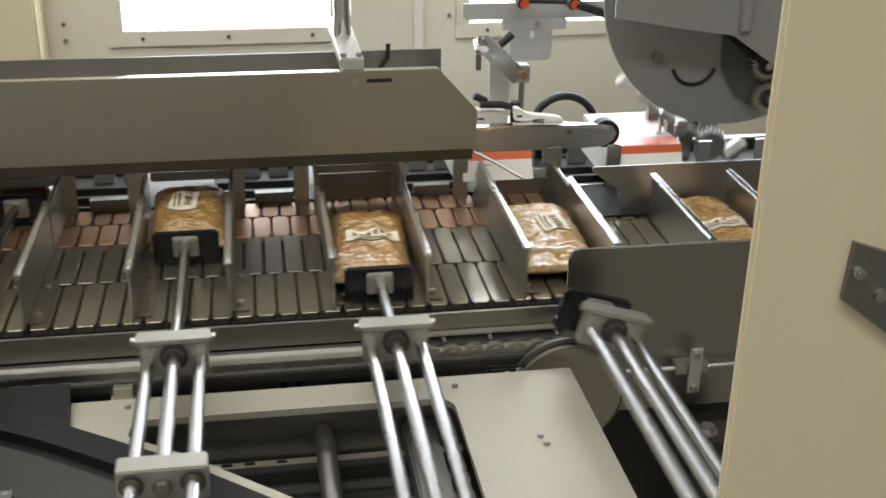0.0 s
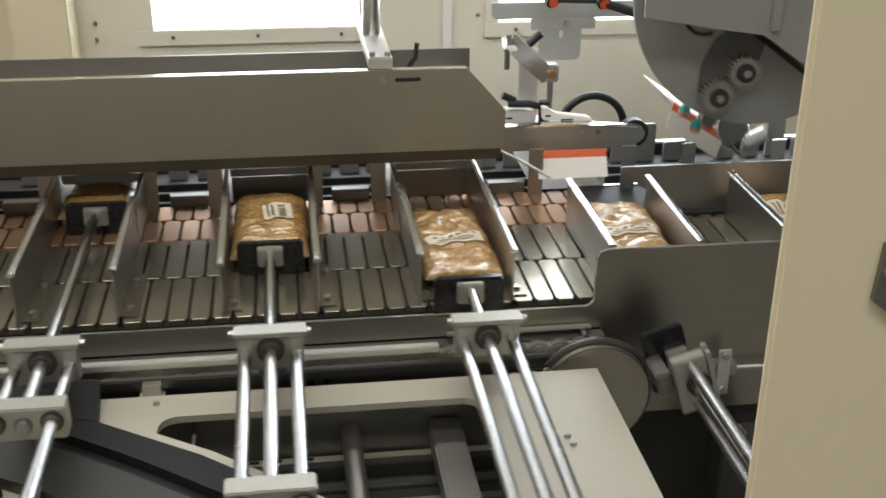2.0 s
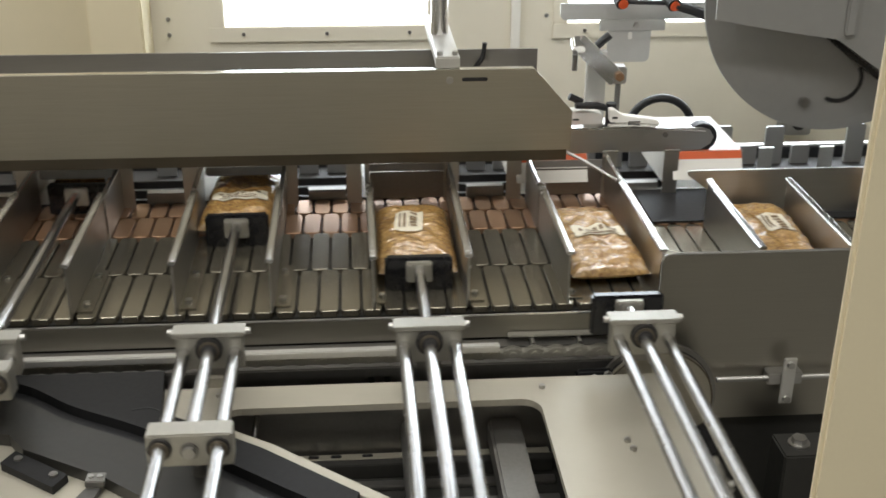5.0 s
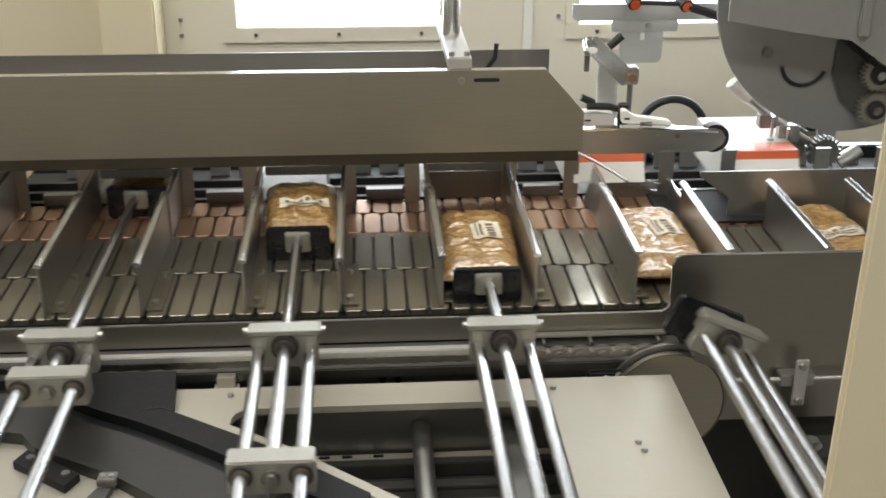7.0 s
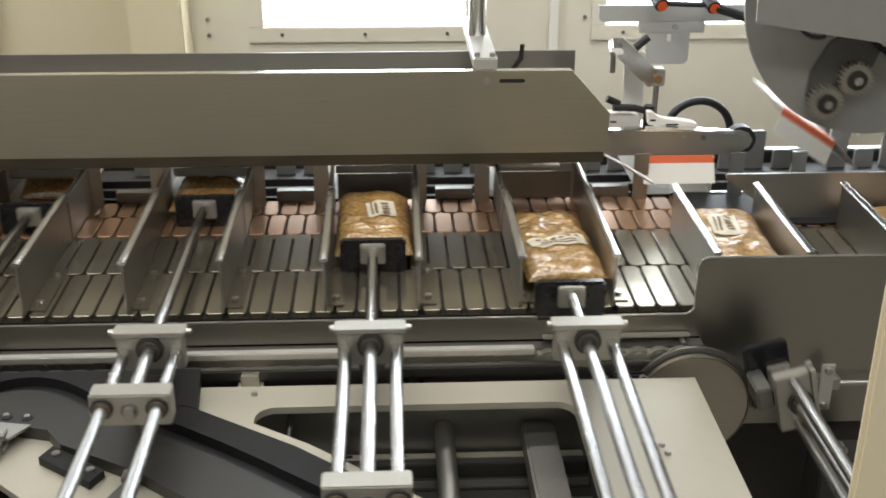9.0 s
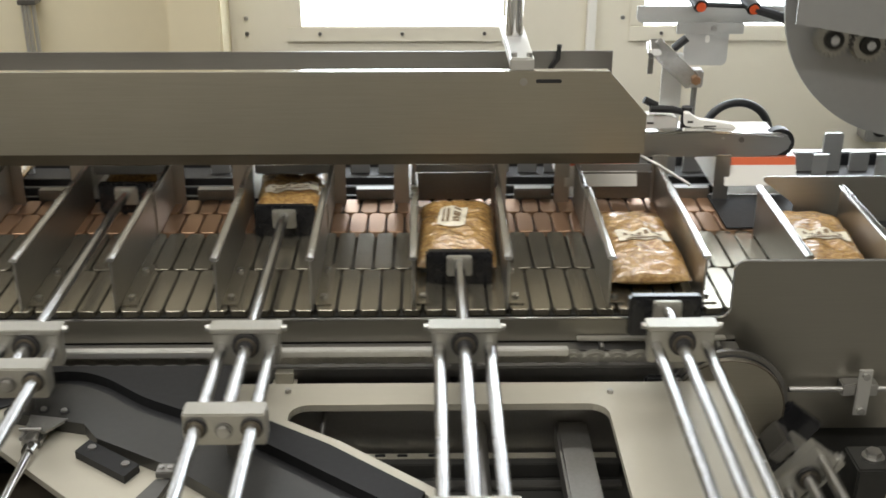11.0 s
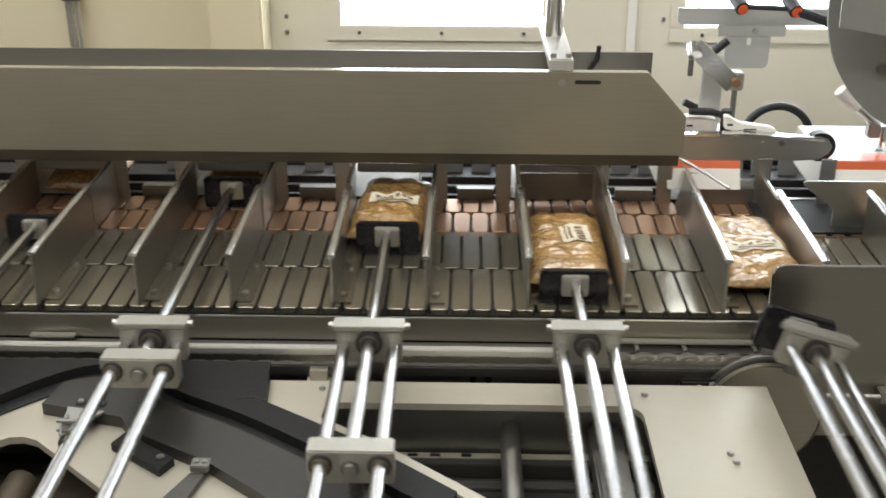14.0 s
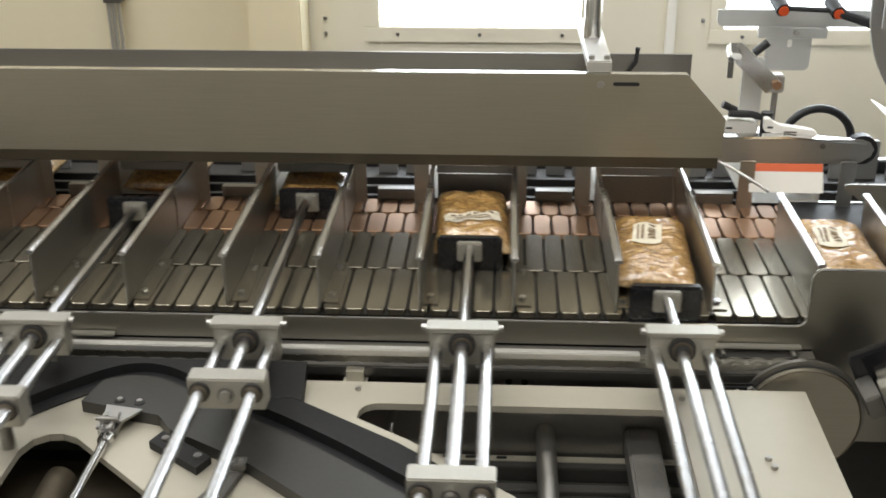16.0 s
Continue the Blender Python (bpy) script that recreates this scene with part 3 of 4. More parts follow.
# ---- the carton feeder corner ----
def roller_arm():
    a = thing("plough_arm", "polished steel plough arm with a black roller", "guide arm")
    y = 1.56
    part("side_plate", prism(B(), [(0.297, E - 0.559), (0.470, E - 0.559), (0.500, E - 0.557), (0.514, E - 0.548), (0.518, E - 0.538), (0.512, E - 0.528), (0.500, E - 0.524), (0.297, E - 0.521)], "y", y, y + 0.004), STEEL, a)
    part("top_plate", prism(B(), [(0.297, E - 0.5205), (0.400, E - 0.5195), (0.505, E - 0.527), (0.505, E - 0.530), (0.400, E - 0.523), (0.297, E - 0.524)], "y", y - 0.0015, y + 0.014), CHROME, a, "bright rolled upper edge")
    part("rear_plate", bx(B(), 0.345, 0.387, y + 0.0045, 1.70, E - 0.556, E - 0.550, 0.001), ALU, a)
    bm = prism(B(), [(0.368, E - 0.5185), (0.4415, E - 0.523), (0.4405, E - 0.519), (0.434, E - 0.5155), (0.410, E - 0.512), (0.388, E - 0.509), (0.380, E - 0.505), (0.3745, E - 0.500), (0.366, E - 0.4995)], "y", y + 0.0145, y + 0.030)
    bmesh.ops.bevel(bm, geom=list(bm.edges), offset=0.0012, segments=2, affect="EDGES")
    part("shoe", bm, CARD, a, "white plastic shoe")
    part("shoe_slot", bx(B(), 0.3705, 0.3785, y + 0.0141, y + 0.0144, E - 0.513, E - 0.510), DARK, a)
    part("shoe_slot", bx(B(), 0.394, 0.412, y + 0.0141, y + 0.0144, E - 0.519, E - 0.517), DARK, a)
    part("roller", cyl(B(), (0.503, y + 0.0045, E - 0.540), (0.503, y + 0.020, E - 0.540), 0.021, None, 32), BLACK, a, smooth=True)
    part("screw", bolt(B(), (0.446, y, E - 0.533), (0, -1, 0), 0.004, 0.003), STEEL_DULL, a)
    part("screw", bolt(B(), (0.420, y, E - 0.533), (0, -1, 0), 0.003, 0.002), STEEL, a)
    p = thing("arm_stand", "upright aluminium stand with clamps and black levers", "stand")
    part("upright", bx(B(), 0.347, 0.377, 1.66, 1.672, E - 0.5498, E - 0.435, 0.002), ALU, p)
    bm = prism(B(), [(0.312, E - 0.5498), (0.3615, E - 0.5498), (0.3615, E - 0.514), (0.346, E - 0.510), (0.332, E - 0.5085), (0.316, E - 0.5095), (0.312, E - 0.5125)], "y", 1.60, 1.622)
    bmesh.ops.bevel(bm, geom=list(bm.edges), offset=0.0012, segments=2, affect="EDGES")
    part("foot", bm, CARD, p, "white plastic clamp foot")
    part("foot_slot", bx(B(), 0.318, 0.327, 1.5992, 1.5998, E - 0.5225, E - 0.520), DARK, p)
    part("pillar_back", bx(B(), 0.352, 0.379, 1.6725, 1.69, E - 0.5498, E - 0.452), CHROME, p)
    m = pose(0.352, 1.64, E - 0.445, 0, 43, 0)
    bm = B()
    bx(bm, -0.042, 0.042, -0.012, 0.012, -0.008, 0.000, 0.0015)
    bx(bm, -0.042, 0.042, -0.012, -0.009, 0.0, 0.018, 0.001)
    bmesh.ops.transform(bm, matrix=m, verts=bm.verts)
    part("channel", bm, CHROME, p, "bright tilted steel channel")
    part("knob", cyl(B(), (0.326, 1.625, E - 0.425), (0.326, 1.64, E - 0.414), 0.010, None, 20), CHROME, p, smooth=True)
    part("spring_pin", cyl(B(), (0.322, 1.628, E - 0.455), (0.322, 1.628, E - 0.432), 0.004), STEEL_DULL, p)
    part("screw_rod", cyl(B(), (0.391, 1.64, E - 0.525), (0.391, 1.64, E - 0.468), 0.0042), STEEL_DULL, p)
    part("nut_block", bx(B(), 0.376, 0.401, 1.63, 1.652, E - 0.478, E - 0.452, 0.002), STEEL, p)
    part("brass_nut", cyl(B(), (0.389, 1.622, E - 0.465), (0.389, 1.6295, E - 0.465), 0.007, None, 6), SLAT_TAN, p)
    part("lever", tube(B(), [(0.373, 1.60, E - 0.518), (0.372, 1.60, E - 0.506), (0.352, 1.598, E - 0.500), (0.320, 1.596, E - 0.498)], 0.0055), BLACK, p, "black plastic clamping lever", smooth=True)
    part("lever_hub", cyl(B(), (0.374, 1.60, E - 0.530), (0.374, 1.60, E - 0.497), 0.008), BLACK, p, smooth=True)
    part("grip", tube(B(), [(0.311, 1.60, E - 0.486), (0.330, 1.60, E - 0.495)], 0.0055), BLACK, p, smooth=True)
    part("grip", tube(B(), [(0.364, 1.68, E - 0.433), (0.383, 1.68, E - 0.416)], 0.0065), BLACK, p, smooth=True)
    hw = thing("handwheel", "black plastic handwheel standing behind the plough arm", "handwheel")
    pts = [(0.510 + 0.055 * math.cos(a), 1.822, E - 0.614 + 0.055 * math.sin(a)) for a in (2 * math.pi * k / 40 for k in range(41))]
    part("rim", tube(B(), pts, 0.0068, 12), BLACK, hw, smooth=True)
    part("spoke", bx(B(), 0.456, 0.564, 1.819, 1.825, E - 0.619, E - 0.609), BLACK, hw)
    part("shaft", cyl(B(), (0.510, 1.80, E - 0.614), (0.510, 1.8185, E - 0.614), 0.012), STEEL, hw)
    part("knob", cyl(B(), (0.462, 1.80, E - 0.600), (0.462, 1.828, E - 0.600), 0.009), BLACK, hw, smooth=True)


roller_arm()


def hanging_plate():
    h = thing("hanging_bracket", "grey rounded steel bracket plate with clamp levers", "bracket")
    part("plate", prism(B(), rounded(0.329, 0.640, E - 0.422, E - 0.396, 0.010, (1, 0, 0, 0)), "y", 1.80, 1.806), BRACKET, h)
    part("cross_plate", bx(B(), 0.392, 0.497, 1.792, 1.7998, E - 0.438, E - 0.421, 0.001), BRACKET, h)
    part("tab", prism(B(), rounded(0.406, 0.475, E - 0.489, E - 0.4385, 0.010, (1, 1, 0, 0)), "y", 1.794, 1.798), BRACKET, h)
    part("screw", bolt(B(), (0.450, 1.792, E - 0.429), (0, -1, 0), 0.005, 0.003), STEEL, h)
    part("key_slot", prism(B(), rounded(0.438, 0.445, E - 0.452, E - 0.440, 0.003), "y", 1.7932, 1.7938), CARD, h, "pale keyhole slot")
    part("hanger", bx(B(), 0.60, 0.64, 1.8065, 1.84, E - 0.415, E + 0.05, 0.002), BRACKET, h)
    part("rod", cyl(B(), (0.41, 1.775, E - 0.387), (0.51, 1.775, E - 0.391), 0.004), BLACK, h)
    for x, z in ((0.419, -0.388), (0.501, -0.392)):
        part("clamp_knob", cyl(B(), (x - 0.006, 1.79, E + z + 0.012), (x, 1.762, E + z), 0.011, None, 20), BLACK, h, smooth=True)
        part("cap", cyl(B(), (x, 1.7618, E + z), (x, 1.758, E + z - 0.001), 0.0075, None, 20), ORANGE, h, "orange end cap", smooth=True)
    part("lever", tube(B(), [(0.503, 1.765, E - 0.392), (0.53, 1.765, E - 0.400), (0.563, 1.765, E - 0.412)], 0.0078), BLACK, h, "black plastic clamping lever", smooth=True)


hanging_plate()
Q = 0.8914            # the feeder stands nearer than the carton track
RX, RY, RZ = 0.6819, 1.56, E - 0.3664


def gear(bm, x, z, r, y0, y1, n=18):
    pts = []
    for k in range(n):
        for j, q in ((0, 0.82), (0.3, 0.84), (0.42, 1.0), (0.72, 1.0), (0.86, 0.84)):
            a = 2 * math.pi * (k + j) / n
            pts.append((x + r * q * math.cos(a), z + r * q * math.sin(a)))
    return prism(bm, pts, "y", y0, y1)


def feeder():
    f = thing("feeder_rotor", "grey carton feeder disc with toothed planet gears", "rotor", at=(RX, RY, RZ))
    part("disc", cyl(B(), (0, 0.0005, 0), (0, 0.0008, 0), 0.150, None, 96), GREY_DISC, f, smooth=True)
    cover = part("round_cover", cyl(B(), (0.6838, 1.5609, E - 0.333), (0.6838, 1.568, E - 0.333), 0.1975, None, 96), GREY_DISC, None, smooth=True)
    tagged(cover, "round grey sheet-metal cover of the carton feeder", "machine cover")
    for s in (1, -1):
        for gx, gz, r in ((0.0397, -0.0754, 0.0248), (0.0418, -0.1261, 0.0248)):
            gx, gz = gx * s, gz * s
            g = part("gear", gear(B(), gx, gz, r, -0.020, -0.006, 22), ALU_BLOCK, f, "pale toothed gear")
            part("hub", cyl(B(), (gx, -0.026, gz), (gx, -0.0201, gz), r * 0.55, None, 24), DARK, g, smooth=True)
            part("axle", cyl(B(), (gx, -0.029, gz), (gx, -0.0005, gz), r * 0.25, None, 16), CHROME, g, smooth=True)
        arc = [(math.cos(a), math.sin(a)) for a in (radians(d) for d in range(187, 342, 8))]
        ring = [(s * (-0.0628 + 0.0350 * c), s * (-0.0627 + 0.0350 * d)) for c, d in arc] + [(s * (-0.0628 + 0.0293 * c), s * (-0.0627 + 0.0293 * d)) for c, d in reversed(arc)]
        part("pivot", cyl(B(), (s * -0.1185, -0.006, s * -0.0453), (s * -0.1185, -0.0004, s * -0.0453), 0.0075, None, 20), STEEL_DULL, f, smooth=True)
        part("slot", prism(B(), ring, "y", -0.0012, -0.0004), BLACK, f, "curved black slot in the disc")
        part("arm_plate", prism(B(), [(s * x, s * z) for x, z in ((-0.020, -0.030), (0.030, -0.022), (0.048, -0.052), (0.052, -0.132), (0.022, -0.142), (-0.004, -0.118), (-0.022, -0.078))], "y", -0.0055, -0.0008), DARK_GREY, f)
    h = thing("feeder_housing", "grey sheet-metal housing of the carton feeder", "housing")
    part("front_sheet", prism(B(), [(x * Q, E + z * Q) for x, z in ((0.545, -0.398), (0.647, -0.416), (0.738, -0.430), (0.83, -0.492), (1.30, -0.60), (1.30, 0.1), (0.53, 0.1))], "y", 1.504, 1.508), GREY_DISC, h)
    part("edge_strip", bx(B(), 0.664, 0.679, 1.498, 1.5038, E - 0.378, E + 0.089, 0.002), GREY_DISC, h)
    part("column", bx(B(), 1.16, 1.26, 1.590, 1.87, 0, E + 0.089, 0.004), CREAM, h)
    part("bearer", bx(B(), 1.12, 1.158, 1.5085, 1.87, E - 0.20, E - 0.14, 0.003), GREY_DISC, h)
    ch = part("drive_chain", B(), DARK, h, "dark roller chain along the housing edge")
    bm = B()
    for i in range(16):
        u = i / 15
        x, z = 0.664 + 0.085 * u, E - 0.3915 - 0.062 * u
        cyl(bm, (x, 1.536, z), (x, 1.550, z), 0.0034, None, 8)
        bx(bm, x - 0.0028, x + 0.0046, 1.534, 1.5355, z - 0.0025, z + 0.0025)
    bm.to_mesh(ch.data)
    bm.free()
    p = thing("carton_picker", "steel suction arm with two teal suction cups", "picker arm")
    part("bar", tube(B(), [(-0.054, 0, 0.042), (-0.010, 0, 0.006), (0.040, 0, -0.026), (0.079, 0, -0.050)], 0.0062), STEEL, p, smooth=True)
    part("tip", cyl(B(), (-0.068, 0, 0.056), (-0.040, 0, 0.028), 0.0105, 0.0075, 16), CARD, p, "white plastic tip", smooth=True)
    part("joint", bx(B(), -0.022, 0.006, -0.010, 0.008, -0.014, 0.008, 0.002), STEEL, p)
    part("joint", bx(B(), 0.010, 0.042, -0.010, 0.008, -0.036, -0.010, 0.002), ALU_BLOCK, p)
    part("bracket", prism(B(), [(0.030, -0.010), (0.062, -0.026), (0.058, -0.066), (0.040, -0.060)], "y", 0.009, 0.014), STEEL_DULL, p)
    for x, z in ((-0.004, -0.009), (0.0215, -0.028)):
        part("stem", cyl(B(), (x, -0.014, z - 0.022), (x, -0.014, z + 0.016), 0.003), CHROME, p, smooth=True)
        part("suction_cup", cyl(B(), (x, -0.014, z - 0.034), (x, -0.014, z - 0.020), 0.0095, 0.005, 20), TEAL, p, "teal rubber suction cup", smooth=True)
        part("cup_lip", cyl(B(), (x, -0.014, z - 0.040), (x, -0.014, z - 0.0342), 0.0075, None, 20), CARD_RED, p, "red cup lip", smooth=True)
    part("gear", gear(B(), 0.079, -0.050, 0.026, -0.022, -0.010, 22), STEEL_DULL, p)
    part("cylinder", cyl(B(), (0.112, 0, -0.074), (0.142, 0, -0.052), 0.0115), ALU, p, smooth=True)
    return f, p


rotor, picker = feeder()


def deflector():
    d = thing("deflector", "thin bent steel deflector at the end of the hood", "deflector")
    bm = tube(B(), [(0.288, 1.4745, E - 0.527), (0.306, 1.459, E - 0.5325), (0.326, 1.438, E - 0.540), (0.345, 1.419, E - 0.5475)], 0.0021, 10)
    part("blade", bm, STEEL, d, smooth=True)


deflector()


def small_fittings():
    w = thing("sensor_box", "small grey sensor box on the rear guard", "sensor")
    part("box", bx(B(), 0.858, 0.912, 2.150, 2.199, E - 0.742, E - 0.690, 0.003), GREY_DISC, w)
    part("lens", cyl(B(), (0.885, 2.146, E - 0.716), (0.885, 2.1499, E - 0.716), 0.014, None, 20), BLACK, w, smooth=True)
    c = thing("chain_tensioner", "black chain tensioner block with pale bolts", "tensioner")
    part("block", bx(B(), 0.243, 0.285, 1.122, 1.129, E - 0.692, E - 0.6625, 0.003), BLACK, c)
    part("bolt", cyl(B(), (0.279, 1.1165, E - 0.668), (0.279, 1.1219, E - 0.668), 0.005, None, 6), STEEL, c)
    part("bolt", cyl(B(), (0.264, 1.1165, E - 0.671), (0.264, 1.1219, E - 0.671), 0.004, None, 6), STEEL, c)
    part("bracket", bx(B(), 0.250, 0.268, 1.1295, 1.168, E - 0.6925, E - 0.6905), STEEL_DULL, c)
    t = thing("rail_bracket", "pale steel bracket between the rail and the deck", "bracket")
    part("plate", bx(B(), -0.178, -0.150, 1.118, 1.1515, E - 0.6825, E - 0.6805), DECK, t)
    part("post", bx(B(), -0.174, -0.154, 1.140, 1.1518, E - 0.6804, E - 0.667), DECK, t)
    for x in (0.012, 0.030):
        part("stud", cyl(B(), (x, 1.160, E - 0.688), (x, 1.1688, E - 0.688), 0.004, None, 12), RUBBER, t)


small_fittings()


# ---- moving stations ----
def belt_section():
    s = thing("belt_section", "section of slatted conveyor belt with two upright steel flights", "conveyor belt", "belt sections")
    rows = ((1.2095, 1.3215, 0.0, SLAT), (1.3245, 1.4380, 0.5, SLAT), (1.4410, 1.5070, 0.0, SLAT_TAN), (1.5100, 1.5600, 0.5, SLAT_TAN))
    w = P / 9
    for y0, y1, off, mat in rows:
        g, c = 0.0014, 0.0032
        bm = prism(B(), [(-w / 2 + g + c, y0), (w / 2 - g - c, y0), (w / 2 - g, y0 + 2 * c), (w / 2 - g, y1 - 2 * c), (w / 2 - g - c, y1), (-w / 2 + g + c, y1), (-w / 2 + g, y1 - 2 * c), (-w / 2 + g, y0 + 2 * c)], "z", -0.008, 0)
        bmesh.ops.bevel(bm, geom=[e for e in bm.edges if all(v.co.z > -0.001 for v in e.verts)], offset=0.0008, segments=1, affect="EDGES")
        first = part("slat", bm, mat, s)
        for i in range(9):
            o = first if i == 0 else new("slat", first.data)
            o.parent = s
            o.location = ((i - 4 + off - 0.25) * w, 0, 0)
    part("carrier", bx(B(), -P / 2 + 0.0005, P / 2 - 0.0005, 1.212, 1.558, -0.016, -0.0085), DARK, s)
    for x in (-0.055, 0.055):
        fl = part("flight", prism(B(), [(1.2085, 0.0005), (1.43, 0.0005), (1.43, 0.066), (1.2085, 0.066)], "x", x - 0.0012, x + 0.0012), FLIGHT, s, "upright satin steel flight")
        oval = [(x + 0.0050 * math.cos(a), 0.0668 + 0.0026 * math.sin(a)) for a in (2 * math.pi * k / 16 for k in range(16))]
        part("top_edge", prism(B(), oval, "y", 1.2070, 1.43), FLANGE, fl, "bright rolled top edge", smooth=True)
        part("foot", bx(B(), x + 0.0014, x + 0.021, 1.222, 1.335, 0.0004, 0.0020, 0.0005), SLAT, fl)
        for y in (1.240, 1.315):
            part("screw", bolt(B(), (x + 0.011, y, 0.0026), (0, 0, 1), 0.0045, 0.003), CHROME, fl)
    return s


def funnel_section():
    """Loading funnel behind a pouch, on a chain of its own that rises to the belt."""
    s = thing("loading_funnel", "grey steel loading funnel with flared wings and a flap", "loading funnel", "loading funnels on the chain")
    for sx in (-1, 1):
        x = sx * 0.0565
        part("funnel_wing", prism(B(), [(x, 1.4315), (x + sx * 0.0015, 1.4315), (x + sx * 0.0015, 1.545), (x, 1.545)], "z", 0.0006, 0.064), FLIGHT, s)
        rail = [(x + sx * 0.00075 + 0.0032 * math.cos(a), 0.0645 + 0.0018 * math.sin(a)) for a in (2 * math.pi * k / 12 for k in range(12))]
        part("wing_edge", prism(B(), rail, "y", 1.4315, 1.545), FLANGE, s, smooth=True)
    part("loading_flap", bx(B(), -0.0525, 0.0525, -0.0008, 0.0008, -0.040, 0.0, 0.0004), STEEL_DULL, s, "grey hinged loading flap").location = (0, 1.549, 0.0445)
    part("hinge_bar", bx(B(), -0.0545, 0.0545, 1.5502, 1.5522, 0.0449, 0.0562, 0.0004), GREY_DISC, s)
    part("ledge", bx(B(), 0.0875, P - 0.0875, 1.5605, 1.5745, -0.03, 0.013, 0.001), STEEL_DULL, s)
    part("ledge_rim", bx(B(), 0.0875, P - 0.0875, 1.5605, 1.5745, 0.0132, 0.0150, 0.0005), STEEL_DULL, s)
    return s


def lug_set():
    """Four upright rear lugs and two front posts that carry one carton."""
    s = thing("carton_lugs", "upright steel carton lugs and front posts on a black chain", "carton lugs", "lugs on the carton chain")
    for x, h in ((0.080, 0.022), (0.1255, -0.013), (0.169, 0.020), (0.216, -0.013)):
        bm = prism(B(), rounded(x - 0.0155, x + 0.0155, -0.045, h, 0.004, (0, 0, 1, 1), 3), "y", 1.790, 1.797)
        part("lug", bm, GREY_DISC, s)
    for sx in (-1, 1):
        x0, x1 = sorted((sx * 0.0585 - 0.006, sx * 0.0800 - 0.006))
        part("front_post", bx(B(), x0, x1, 1.5455, 1.547, -0.0075, 0.0695, 0.0004), FLIGHT, s, "upright front post beside the carton")
        part("post_rim", bx(B(), x0, x1, 1.5445, 1.5475, 0.0697, 0.0713, 0.0004), FLANGE, s)
    return s


def chain_link():
    bm = B()
    w = P / 9
    for y in (1.1445, 1.1475, 1.1515):
        n = 7
        prism(bm, [(-w * 0.62 + 1.24 * w * k / n, 0.004 + (0.0018 if 0 < k < n else -0.001) - 0.0022 * math.cos(2 * math.pi * k / n)) for k in range(n + 1)] + [(w * 0.62, -0.006), (0, -0.0035), (-w * 0.62, -0.006)], "y", y, y + 0.0014)
    for x in (-w / 2, 0, ):
        cyl(bm, (x, 1.143, 0), (x, 1.154, 0), 0.004, None, 10)
    bmesh.ops.translate(bm, verts=bm.verts, vec=(0, 0.006, -0.0305))
    me = part("chain_link", bm, ALU_BLOCK, None)
    return tagged(me, "worn steel link of the pusher roller chain", "chain link", "pusher chain links")


